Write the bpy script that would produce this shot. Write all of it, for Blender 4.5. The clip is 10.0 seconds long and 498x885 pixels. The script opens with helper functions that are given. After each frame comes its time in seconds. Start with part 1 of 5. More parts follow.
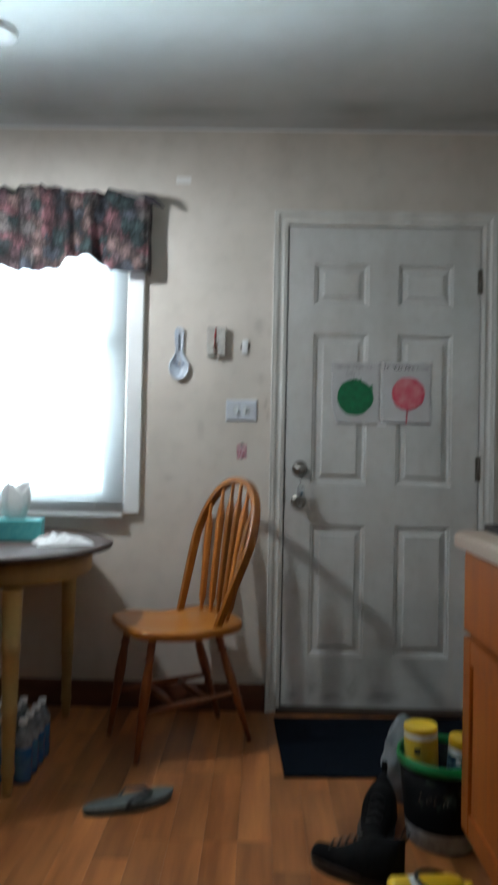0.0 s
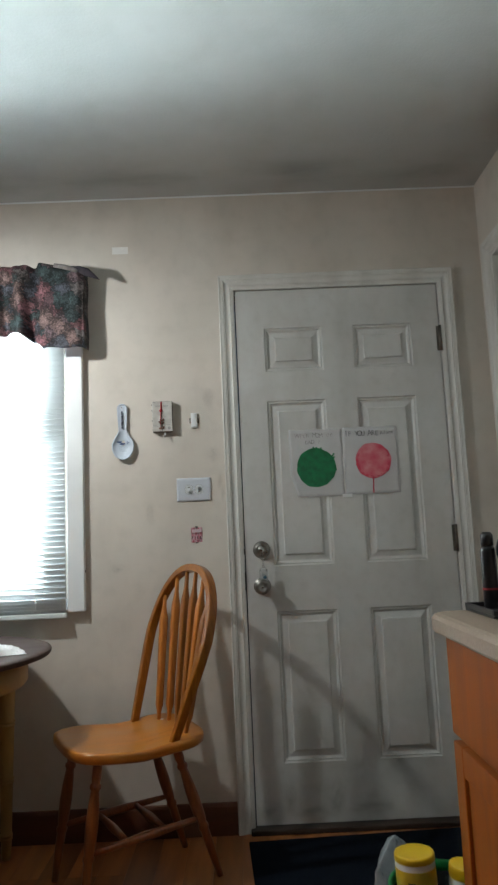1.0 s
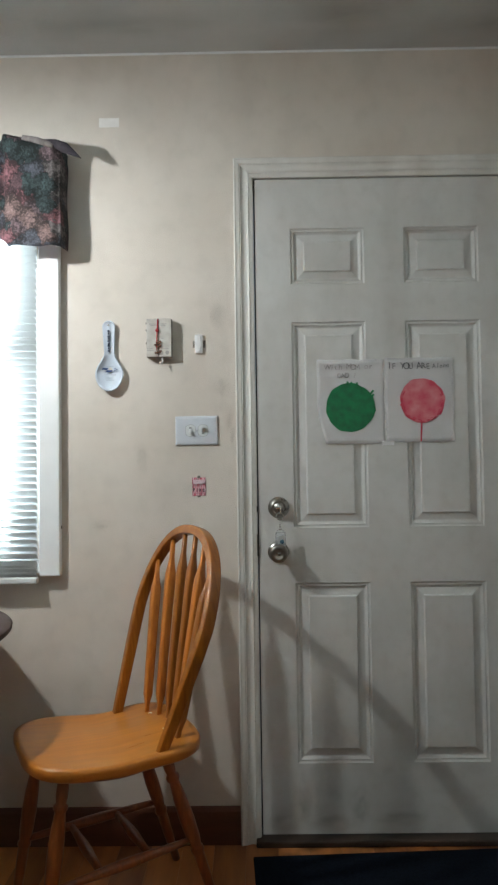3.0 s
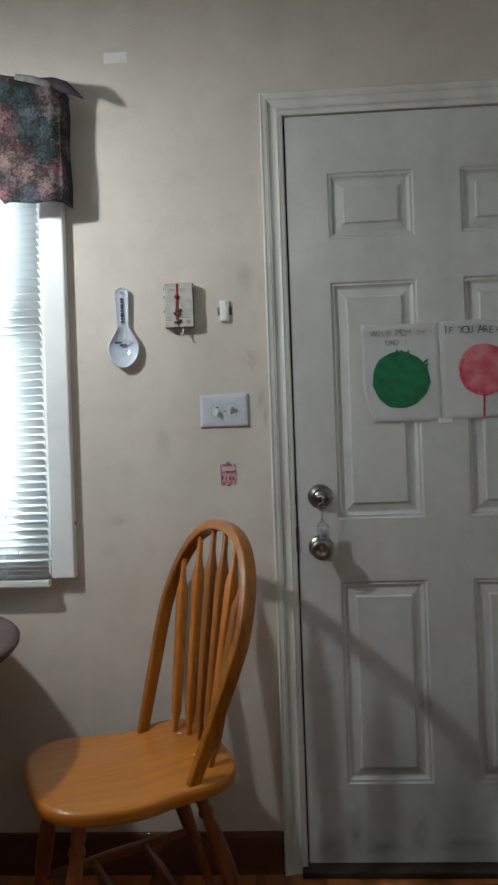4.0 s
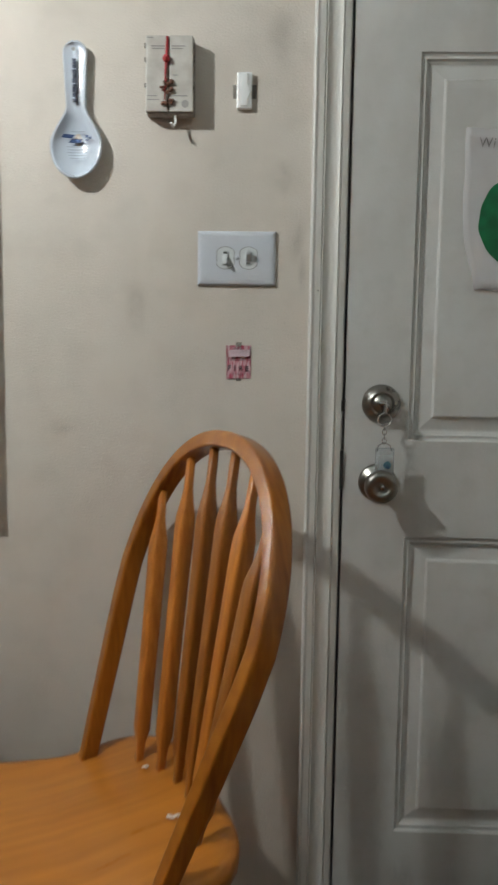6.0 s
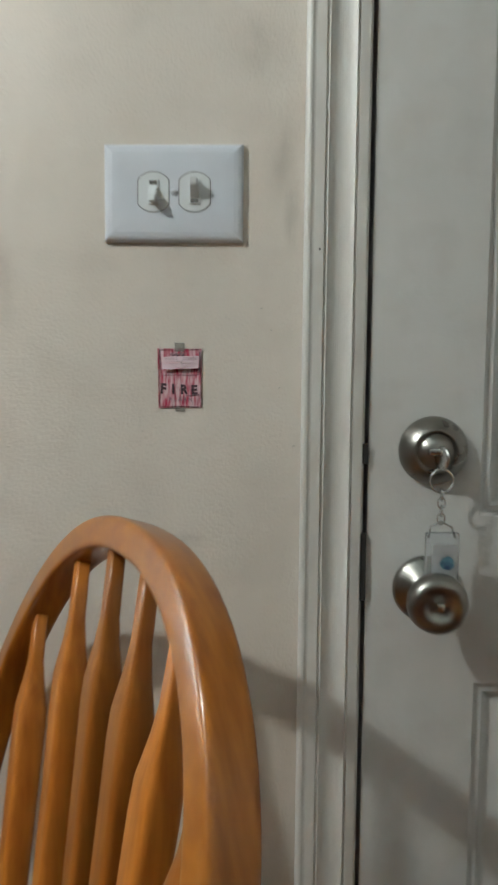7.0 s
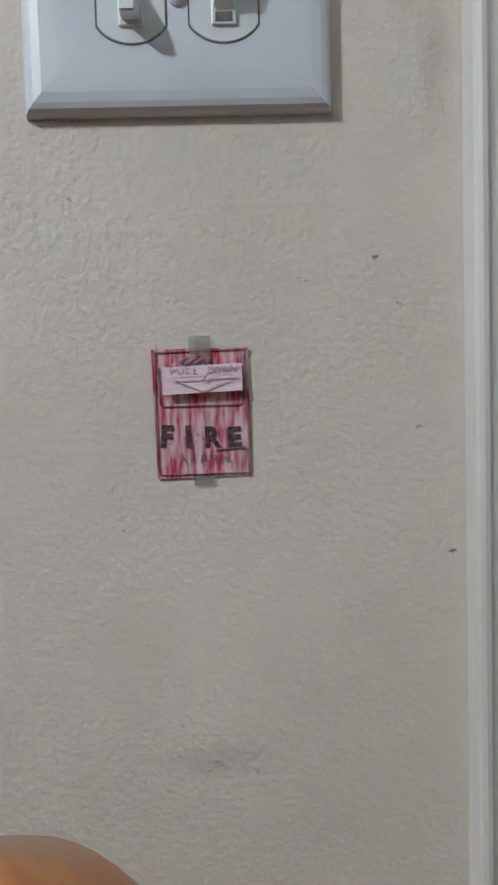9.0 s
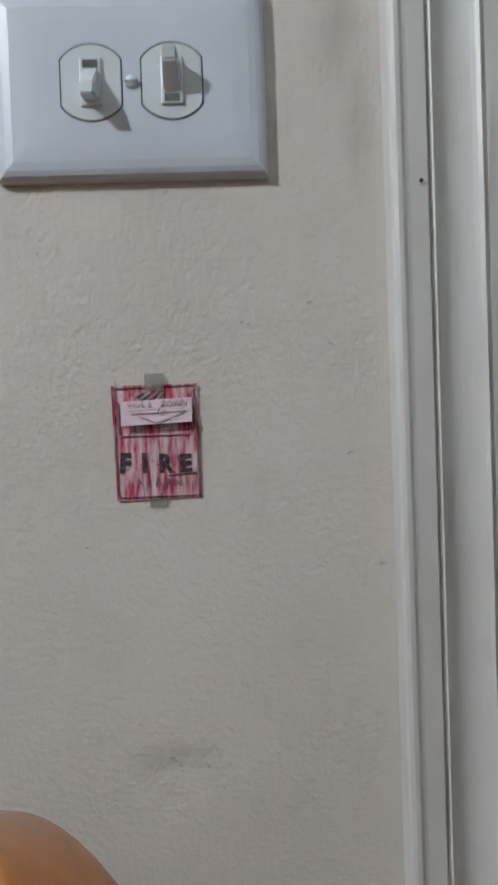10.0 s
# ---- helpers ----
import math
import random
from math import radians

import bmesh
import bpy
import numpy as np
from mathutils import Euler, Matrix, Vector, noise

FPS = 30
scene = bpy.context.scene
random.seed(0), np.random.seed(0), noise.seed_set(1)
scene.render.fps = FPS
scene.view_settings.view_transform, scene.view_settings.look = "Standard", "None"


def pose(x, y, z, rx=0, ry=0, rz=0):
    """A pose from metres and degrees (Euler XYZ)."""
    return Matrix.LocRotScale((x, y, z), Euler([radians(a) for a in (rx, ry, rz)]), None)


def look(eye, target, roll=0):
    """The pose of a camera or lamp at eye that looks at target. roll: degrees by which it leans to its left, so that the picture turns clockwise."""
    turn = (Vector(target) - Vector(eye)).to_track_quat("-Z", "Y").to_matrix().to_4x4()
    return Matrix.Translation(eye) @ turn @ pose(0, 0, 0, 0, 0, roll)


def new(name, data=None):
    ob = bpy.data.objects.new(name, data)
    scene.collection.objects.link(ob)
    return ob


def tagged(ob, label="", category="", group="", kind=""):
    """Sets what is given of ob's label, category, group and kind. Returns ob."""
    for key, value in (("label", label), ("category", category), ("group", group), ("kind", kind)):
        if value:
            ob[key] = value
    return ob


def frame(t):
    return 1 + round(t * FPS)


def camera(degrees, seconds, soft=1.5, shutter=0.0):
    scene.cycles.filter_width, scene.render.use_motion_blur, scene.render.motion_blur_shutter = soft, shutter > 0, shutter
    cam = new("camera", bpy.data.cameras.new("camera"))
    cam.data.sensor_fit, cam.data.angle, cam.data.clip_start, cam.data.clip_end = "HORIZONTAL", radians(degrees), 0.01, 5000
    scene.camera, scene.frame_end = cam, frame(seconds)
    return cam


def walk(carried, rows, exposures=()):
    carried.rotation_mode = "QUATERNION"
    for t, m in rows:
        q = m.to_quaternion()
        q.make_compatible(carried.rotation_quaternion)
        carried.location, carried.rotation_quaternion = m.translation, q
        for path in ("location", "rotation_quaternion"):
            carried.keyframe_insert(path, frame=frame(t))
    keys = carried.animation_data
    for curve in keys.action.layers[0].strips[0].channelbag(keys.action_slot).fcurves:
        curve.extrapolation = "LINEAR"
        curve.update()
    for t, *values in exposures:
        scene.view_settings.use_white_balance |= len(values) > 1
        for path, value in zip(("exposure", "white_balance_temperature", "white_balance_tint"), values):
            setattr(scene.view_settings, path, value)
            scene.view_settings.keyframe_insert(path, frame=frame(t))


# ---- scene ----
cam = camera(38.6, 10.0, soft=2.3, shutter=0.4)
PATH = [
    (0, (-0.107, -3.018, 1.072), (-0.139, -1.018, 1.11), 1.2),
    (0.2, (-0.052, -2.991, 1.087), (-0.063, -1.001, 1.285), -0.5),
    (0.5, (-0.112, -2.902, 1.051), (-0.023, -0.92, 1.298), -2.5),
    (1, (-0.006, -2.764, 1.072), (0.021, -0.781, 1.336), -2.5),
    (1.5, (-0.002, -2.656, 1.132), (0.015, -0.664, 1.318), -1.0),
    (2, (-0.026, -2.513, 1.124), (0.022, -0.519, 1.27), -0.3),
    (2.5, (-0.003, -2.357, 1.129), (0.009, -0.36, 1.246), -0.7),
    (4, (-0.026, -1.94, 1.176), (-0.129, 0.058, 1.175), -2.0),
    (4.5, (-0.002, -1.788, 1.131), (-0.192, 0.202, 1.101), -3.3),
    (5, (-0.07, -1.658, 1.144), (-0.293, 0.314, 0.897), -2.7),
    (5.5, (-0.161, -1.469, 1.067), (-0.234, 0.512, 0.801), 0.7),
    (6, (-0.134, -1.234, 1.076), (-0.184, 0.756, 0.874), 0.8),
    (6.2, (-0.11, -1.143, 1.102), (-0.155, 0.848, 0.917), 0.6),
    (7.3, (-0.101, -0.556, 1.083), (-0.147, 1.438, 0.932), 0.4),
    (7.5, (-0.11, -0.489, 1.087), (-0.176, 1.506, 0.968), -0.6),
    (8, (-0.173, -0.349, 1.093), (-0.218, 1.649, 1.012), -1.7),
    (8.5, (-0.179, -0.32, 1.095), (-0.165, 1.678, 0.998), -2.0),
    (9, (-0.17, -0.319, 1.095), (-0.134, 1.677, 0.976), -1.6),
    (9.5, (-0.159, -0.325, 1.099), (-0.109, 1.67, 0.968), -1.5),
    (10, (-0.147, -0.358, 1.097), (-0.1, 1.641, 1.046), -2.0),
]
EXPOSURES = [(0.0, -0.12, 6400, 10), (0.5, -0.34, 6900, 10), (1.0, -0.12, 6900, 10), (1.5, 0.02, 6800, 10), (2.0, 0.10, 6800, 10), (2.5, 0.36, 6850, 10), (4.0, -0.22, 6700, 10),
             (5.0, -0.46, 6650, 10), (5.5, -0.22, 6950, 10), (6.2, 0.10, 7000, 10), (7.5, 0.24, 6850, 6), (8.0, 0.26, 6650, 9), (8.5, 0.26, 6500, 11), (9.0, 0.24, 6420, 12), (9.5, 0.24, 6420, 12), (10.0, 0.16, 6350, 13)]
walk(cam, [(t, look(e, g, r)) for t, e, g, r in PATH], EXPOSURES)

# ---- world, lamps ----
world = bpy.data.worlds.new("world")
scene.world = world
world.use_nodes = True
wn = world.node_tree
sky = wn.nodes.new("ShaderNodeTexSky")
sky.sky_type = "NISHITA"
sky.sun_disc = False
sky.sun_elevation, sky.sun_rotation = radians(35), radians(200)
wn.links.new(sky.outputs[0], wn.nodes["Background"].inputs[0])
wn.nodes["Background"].inputs[1].default_value = 0.12


def lamp(name, kind, m, power, color, size=0.1, size_y=None):
    data = bpy.data.lights.new(name, kind)
    data.energy, data.color = power, color
    if kind == "AREA":
        data.shape, data.size, data.size_y = "RECTANGLE", size, size_y or size
    elif kind == "SUN":
        data.angle = size
    else:
        data.shadow_soft_size = size
    ob = new(name, data)
    ob.matrix_world = m
    return ob


PENDANT = (-1.10, -0.76, 1.975)
lamp("sun", "SUN", look((0, -10, 7), (0, 0, 0)), 1.2, (1.0, 0.96, 0.9), radians(10))
lamp("window_daylight", "AREA", look((-1.27, 0.32, 1.55), (-1.27, -2, 1.55)), 570, (0.72, 0.91, 1.0), 1.3, 1.46)
lamp("pendant_glow", "POINT", Matrix.Translation(PENDANT), 43, (0.905, 0.972, 1.0), 0.034)

# ---- materials ----


def mat(name, col, rough=0.5, metal=0.0, col2=None, var=0.12, scale=6.0, stretch=(1, 1, 1), low=0.35, high=0.65,
        bump=0.1, bscale=150.0, bstretch=None, spread=0.1, coat=0.0, detail=4.0, piece=None, alpha=1.0, transmit=0.0, spec=0.5):
    """A procedural surface: two colours mixed by broad noise, fine grain in roughness and relief."""
    m = bpy.data.materials.new(name)
    m.use_nodes = True
    nt = m.node_tree
    n, l = nt.nodes, nt.links
    p = n["Principled BSDF"]
    co = n.new("ShaderNodeTexCoord")
    mp = n.new("ShaderNodeMapping")
    mp.inputs["Scale"].default_value = stretch
    l.new(co.outputs["Object"], mp.inputs[0])
    src = mp.outputs[0]
    if piece:
        add = n.new("ShaderNodeVectorMath")
        add.operation = "ADD"
        if piece == "object":
            r = n.new("ShaderNodeObjectInfo").outputs["Random"]
        else:
            r = n.new("ShaderNodeNewGeometry").outputs["Random Per Island"]
        mul = n.new("ShaderNodeMath")
        mul.operation = "MULTIPLY"
        mul.inputs[1].default_value = 57.0
        l.new(r, mul.inputs[0])
        l.new(src, add.inputs[0])
        l.new(mul.outputs[0], add.inputs[1])
        src = add.outputs[0]
    broad = n.new("ShaderNodeTexNoise")
    broad.inputs["Scale"].default_value, broad.inputs["Detail"].default_value = scale, detail
    l.new(src, broad.inputs["Vector"])
    ramp = n.new("ShaderNodeValToRGB")
    ramp.color_ramp.elements[0].position, ramp.color_ramp.elements[1].position = low, high
    c1 = tuple(max(0.0, c * (1 - var)) for c in col) if col2 is None else col2
    c2 = tuple(min(1.0, c * (1 + var)) for c in col) if col2 is None else col
    ramp.color_ramp.elements[0].color, ramp.color_ramp.elements[1].color = (*c1, 1), (*c2, 1)
    l.new(broad.outputs["Fac"], ramp.inputs[0])
    out = ramp.outputs[0]
    if piece:
        hsv = n.new("ShaderNodeHueSaturation")
        mr = n.new("ShaderNodeMapRange")
        mr.inputs["To Min"].default_value, mr.inputs["To Max"].default_value = 0.72, 1.28
        l.new(r, mr.inputs["Value"])
        l.new(mr.outputs[0], hsv.inputs["Value"])
        l.new(out, hsv.inputs["Color"])
        out = hsv.outputs[0]
    l.new(out, p.inputs["Base Color"])
    fine = n.new("ShaderNodeTexNoise")
    fine.inputs["Scale"].default_value, fine.inputs["Detail"].default_value = bscale, 3
    if bstretch:
        mp2 = n.new("ShaderNodeMapping")
        mp2.inputs["Scale"].default_value = bstretch
        l.new(co.outputs["Object"], mp2.inputs[0])
        l.new(mp2.outputs[0], fine.inputs["Vector"])
    else:
        l.new(src, fine.inputs["Vector"])
    rr = n.new("ShaderNodeMapRange")
    rr.inputs["To Min"].default_value, rr.inputs["To Max"].default_value = max(0.02, rough - spread), min(1, rough + spread)
    l.new(broad.outputs["Fac"], rr.inputs["Value"])
    l.new(rr.outputs[0], p.inputs["Roughness"])
    if bump:
        b = n.new("ShaderNodeBump")
        b.inputs["Strength"].default_value, b.inputs["Distance"].default_value = 1.0, bump * 0.01
        l.new(fine.outputs["Fac"], b.inputs["Height"])
        l.new(b.outputs[0], p.inputs["Normal"])
    p.inputs["Metallic"].default_value = metal
    p.inputs["Coat Weight"].default_value = coat
    p.inputs["Coat Roughness"].default_value = 0.15
    p.inputs["Alpha"].default_value = alpha
    p.inputs["Specular IOR Level"].default_value = spec
    p.inputs["Transmission Weight"].default_value = transmit
    return m


def glow(name, col, strength):
    m = bpy.data.materials.new(name)
    m.use_nodes = True
    p = m.node_tree.nodes["Principled BSDF"]
    p.inputs["Emission Color"].default_value = (*col, 1)
    p.inputs["Emission Strength"].default_value = strength
    return m


def floral():
    """Printed valance cloth: rose, peach and slate flowers and teal leaves on a dark ground."""
    m = mat("floral_cloth", (0.06, 0.04, 0.06), 0.9, bump=0.05, bscale=900)
    n, l = m.node_tree.nodes, m.node_tree.links
    p = n["Principled BSDF"]
    co = n.new("ShaderNodeTexCoord")
    flat = n.new("ShaderNodeMapping")
    flat.inputs["Scale"].default_value = (1, 0.45, 1)
    l.new(co.outputs["Object"], flat.inputs[0])
    wob = n.new("ShaderNodeTexNoise")
    wob.inputs["Scale"].default_value, wob.inputs["Detail"].default_value = 75, 2
    l.new(flat.outputs[0], wob.inputs["Vector"])
    off = n.new("ShaderNodeVectorMath")
    off.operation = "MULTIPLY_ADD"
    off.inputs[1].default_value = (0.042, 0.042, 0.042)
    l.new(wob.outputs["Color"], off.inputs[0])
    l.new(flat.outputs[0], off.inputs[2])
    cell = n.new("ShaderNodeTexVoronoi")
    cell.inputs["Scale"].default_value = 19
    l.new(off.outputs[0], cell.inputs["Vector"])
    sep = n.new("ShaderNodeSeparateColor")
    l.new(cell.outputs["Color"], sep.inputs[0])
    kind = n.new("ShaderNodeValToRGB")
    kind.color_ramp.interpolation = "CONSTANT"
    cols = [(0.0, (0.120, 0.038, 0.048)), (0.20, (0.021, 0.038, 0.041)), (0.36, (0.118, 0.068, 0.064)), (0.50, (0.046, 0.050, 0.068)),
            (0.64, (0.098, 0.060, 0.070)), (0.78, (0.057, 0.025, 0.032)), (0.88, (0.085, 0.072, 0.072)), (0.95, (0.018, 0.024, 0.027))]
    while len(kind.color_ramp.elements) < len(cols):
        kind.color_ramp.elements.new(0.5)
    for e, (pos, c) in zip(kind.color_ramp.elements, cols):
        e.position, e.color = pos, (*c, 1)
    l.new(sep.outputs[0], kind.inputs[0])
    petal = n.new("ShaderNodeTexVoronoi")
    petal.inputs["Scale"].default_value = 88
    l.new(off.outputs[0], petal.inputs["Vector"])
    ring = n.new("ShaderNodeMath")
    ring.operation = "MULTIPLY_ADD"
    ring.inputs[1].default_value = 0.95
    l.new(petal.outputs["Distance"], ring.inputs[0])
    l.new(cell.outputs["Distance"], ring.inputs[2])
    tone = n.new("ShaderNodeMapRange")
    tone.inputs["From Min"].default_value, tone.inputs["From Max"].default_value = 0.30, 1.20
    tone.inputs["To Min"].default_value, tone.inputs["To Max"].default_value = 2.4, 0.28
    l.new(ring.outputs[0], tone.inputs["Value"])
    hsv = n.new("ShaderNodeHueSaturation")
    l.new(kind.outputs[0], hsv.inputs["Color"])
    l.new(tone.outputs[0], hsv.inputs["Value"])
    hsv.inputs["Saturation"].default_value = 0.80
    l.new(hsv.outputs[0], p.inputs["Base Color"])
    return m


def crayon():
    """Paper coloured with uneven red strokes."""
    return mat("red_crayon_paper", (0.72, 0.52, 0.56), 0.85, col2=(0.46, 0.025, 0.075), scale=40, stretch=(8, 1, 1.4), low=0.38,
               high=0.60, detail=15, bump=0.03, bscale=700)


WALL = mat("wall_paint", (0.660, 0.604, 0.545), 0.60, col2=(0.592, 0.540, 0.478), scale=2.2, low=0.3, high=0.6, bump=0.080, bscale=290, detail=6)
UNSEENW = mat("unseen_wall_brown", (0.16, 0.12, 0.09), 0.5, col2=(0.11, 0.08, 0.06), scale=12, stretch=(4, 4, 0.3))
CEIL = mat("ceiling_paint", (0.50, 0.512, 0.505), 0.9, col2=(0.43, 0.44, 0.43), scale=1.5, bump=0.08, bscale=120)
TRIM = mat("trim_paint", (0.70, 0.69, 0.66), 0.42, col2=(0.60, 0.585, 0.55), scale=9, stretch=(1, 1, 0.3), bump=0.03, bscale=90)
DOORP = mat("door_paint", (0.612, 0.610, 0.596), 0.45, col2=(0.555, 0.550, 0.532), scale=5, bump=0.03, bscale=160)
PLATE = mat("switch_plate_plastic", (0.56, 0.595, 0.65), 0.35, var=0.03, scale=20, bump=0.006, bscale=300)
WHITE = mat("white_plastic", (0.78, 0.79, 0.80), 0.32, var=0.03, bump=0.008, bscale=300)
IVORY = mat("ivory_plastic", (0.60, 0.635, 0.65), 0.35, var=0.03, bump=0.005)
VINYL = mat("white_vinyl", (0.80, 0.82, 0.83), 0.4, var=0.04, bump=0.02, bscale=120)
SLAT = mat("blind_slat", (0.78, 0.79, 0.79), 0.45, var=0.04, bump=0.02, bscale=200)
CLOTH = floral()
HEMC = mat("hem_lining", (0.27, 0.25, 0.245), 0.9, col2=(0.17, 0.15, 0.15), scale=60, bump=0.05, bscale=700)
DARKC = mat("dark_cloth", (0.028, 0.026, 0.034), 0.9, col2=(0.05, 0.04, 0.05), scale=60, bump=0.05, bscale=700)
OAK = mat("honey_oak", (0.350, 0.115, 0.013), 0.36, col2=(0.225, 0.064, 0.007), scale=130, stretch=(1, 0.25, 0.12), low=0.28, high=0.66, detail=6, coat=0.6, spec=0.2, bump=0.010,
          bscale=220, bstretch=(1, 0.25, 0.12))
OAKZ = mat("honey_oak_upright", (0.42, 0.142, 0.022), 0.36, col2=(0.28, 0.083, 0.012), scale=130, stretch=(1, 1, 0.05), low=0.25, high=0.68, coat=0.2, spec=0.35, bump=0.015,
           bscale=220, bstretch=(1, 1, 0.06), piece="object")
OAKX = mat("honey_oak_seat", (0.49, 0.172, 0.023), 0.32, col2=(0.40, 0.132, 0.017), scale=60, stretch=(0.06, 1, 1), coat=0.3, spec=0.4, bump=0.012,
           bscale=200, bstretch=(0.06, 1, 1))
# Legs and stretchers: the shade under the seat is put into this darker, redder oak.
LEGW = mat("shaded_leg_oak", (0.24, 0.066, 0.014), 0.34, col2=(0.16, 0.042, 0.010), scale=110, stretch=(1, 1, 0.06), coat=0.3, bump=0.015,
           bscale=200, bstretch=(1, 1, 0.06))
CAB = mat("orange_cabinet_wood", (0.36, 0.098, 0.018), 0.45, col2=(0.27, 0.066, 0.011), scale=24, stretch=(1, 1, 0.12), coat=0.05, spec=0.25, bump=0.02,
          bscale=160, bstretch=(1, 1, 0.1))
LAMI = mat("worktop_laminate", (0.40, 0.30, 0.23), 0.5, col2=(0.33, 0.24, 0.18), scale=180, bump=0.01)
BASEW = mat("dark_base_wood", (0.13, 0.045, 0.022), 0.45, col2=(0.08, 0.028, 0.015), scale=20, stretch=(0.1, 1, 1), bump=0.03)
DARKW = mat("dark_threshold_wood", (0.045, 0.026, 0.017), 0.6, col2=(0.022, 0.013, 0.009), scale=30, stretch=(0.1, 1, 1), bump=0.03)
PLANKO = mat("floor_plank", (0.47, 0.176, 0.053), 0.34, col2=(0.205, 0.062, 0.016), scale=17, stretch=(1, 0.12, 1), bump=0.012, bscale=150,
             bstretch=(1, 0.08, 1), coat=0.15, piece="object", low=0.3, high=0.7)
PLANKI = mat("floor_plank_far", (0.47, 0.176, 0.053), 0.34, col2=(0.205, 0.062, 0.016), scale=17, stretch=(1, 0.12, 1), bump=0.012,
             bscale=150, bstretch=(1, 0.08, 1), coat=0.15, piece="island", low=0.3, high=0.7)
TABLET = mat("table_laminate", (0.07, 0.046, 0.040), 0.55, col2=(0.085, 0.058, 0.052), scale=30, stretch=(0.2, 1, 1), bump=0.01, spec=0.2)
TABLEP = mat("yellow_paint", (0.41, 0.265, 0.085), 0.5, col2=(0.32, 0.195, 0.058), scale=14, stretch=(1, 1, 0.3), bump=0.03)
NICKEL = mat("brushed_nickel", (0.27, 0.258, 0.238), 0.30, 1.0, var=0.08, scale=40, bump=0.004, bscale=500)
STEEL = mat("steel", (0.55, 0.55, 0.54), 0.25, 1.0, var=0.05)
BRONZE = mat("dark_hinge_metal", (0.16, 0.14, 0.12), 0.45, 0.8, var=0.2, scale=60, bump=0.02)
DARK = mat("dark_gap", (0.02, 0.018, 0.016), 0.9, var=0.3, scale=40)
RUBBER = mat("door_mat_fibre", (0.006, 0.009, 0.015), 0.95, col2=(0.003, 0.005, 0.008), scale=120, bump=0.12, bscale=420, spec=0.04)
PAPER = mat("thin_paper", (0.80, 0.79, 0.80), 0.8, var=0.05, scale=12, bump=0.16, bscale=28, alpha=0.52)
GREENP = mat("green_paint", (0.0, 0.165, 0.058), 0.7, col2=(0.0, 0.105, 0.036), scale=45, bump=0.02)
REDP = mat("red_crayon", (0.62, 0.22, 0.24), 0.8, col2=(0.55, 0.06, 0.10), scale=16, low=0.38, high=0.6, detail=7, bump=0.02)
REDD = mat("dark_red_crayon", (0.52, 0.03, 0.07), 0.8, var=0.2, scale=60)
INK = mat("black_ink", (0.025, 0.022, 0.028), 0.7, var=0.3, scale=60)
SIGNINK = mat("marker_ink", (0.10, 0.10, 0.11), 0.7, var=0.4, scale=90)
FADED = mat("faded_pencil", (0.40, 0.30, 0.33), 0.8, var=0.3, scale=150)
FAINT = mat("faded_marker_ink", (0.24, 0.225, 0.23), 0.7, var=0.4, scale=90)
SOFTINK = mat("smudged_black_crayon", (0.13, 0.06, 0.08), 0.8, col2=(0.03, 0.02, 0.026), scale=500, low=0.4, high=0.62, bump=0.01, alpha=0.9)
PENCIL = mat("pencil_line", (0.22, 0.15, 0.18), 0.8, var=0.3, scale=150)
CRAY = crayon()
FLAP = mat("pale_pink_paper", (0.66, 0.51, 0.56), 0.85, col2=(0.66, 0.40, 0.44), scale=30, stretch=(2, 1, 6), low=0.3, high=0.5, bump=0.03)
TAPE = mat("grey_tape", (0.40, 0.38, 0.345), 0.45, col2=(0.27, 0.25, 0.225), scale=160, bump=0.02, alpha=0.40)
CERAM = mat("glazed_ceramic", (0.58, 0.64, 0.73), 0.12, var=0.03, bump=0.004, coat=0.5)
BLUE = mat("blue_glaze", (0.06, 0.10, 0.22), 0.2, var=0.2, scale=80)
PALEB = mat("pale_blue_print", (0.34, 0.39, 0.46), 0.25, var=0.1, scale=80)
NAVYI = mat("dark_navy_glaze", (0.022, 0.03, 0.06), 0.3, var=0.2, scale=80)
BOXW = mat("off_white_plastic", (0.55, 0.535, 0.50), 0.45, col2=(0.44, 0.415, 0.38), scale=40, bump=0.01)
BOXD = mat("grimy_plastic", (0.30, 0.275, 0.245), 0.6, col2=(0.17, 0.145, 0.125), scale=60, bump=0.02)
REDR = mat("red_ribbon", (0.40, 0.028, 0.036), 0.6, var=0.3, scale=90, bump=0.03)
BROWN = mat("dried_brown", (0.16, 0.07, 0.045), 0.8, var=0.3, scale=120, bump=0.1)
GREYT = mat("grey_print", (0.30, 0.29, 0.28), 0.7, var=0.1)
GREYD = mat("dusty_gap", (0.11, 0.11, 0.105), 0.8, var=0.35, scale=120)
BLACK = mat("black_fabric", (0.006, 0.006, 0.0065), 0.85, var=0.3, scale=60, bump=0.03, bscale=500, spec=0.15)
BLACKP = mat("black_plastic", (0.012, 0.012, 0.014), 0.3, var=0.2, bump=0.006)
FLIPM = mat("grey_foam", (0.085, 0.10, 0.098), 0.8, var=0.2, scale=60, bump=0.05, bscale=500)
BUCKM = mat("bucket_print", (0.005, 0.006, 0.007), 0.55, col2=(0.04, 0.06, 0.045), scale=16, low=0.32, high=0.42, bump=0.01, spec=0.1)
BUCKW = mat("bucket_base", (0.42, 0.42, 0.41), 0.5, col2=(0.2, 0.2, 0.2), scale=30, bump=0.01)
GREENR = mat("green_plastic", (0.0, 0.20, 0.045), 0.4, var=0.1, bump=0.01)
YELLOW = mat("yellow_plastic", (0.72, 0.45, 0.012), 0.4, var=0.08, bump=0.006)
YELLOWL = mat("yellow_label", (0.68, 0.42, 0.02), 0.5, col2=(0.66, 0.50, 0.08), scale=22, bump=0.004)
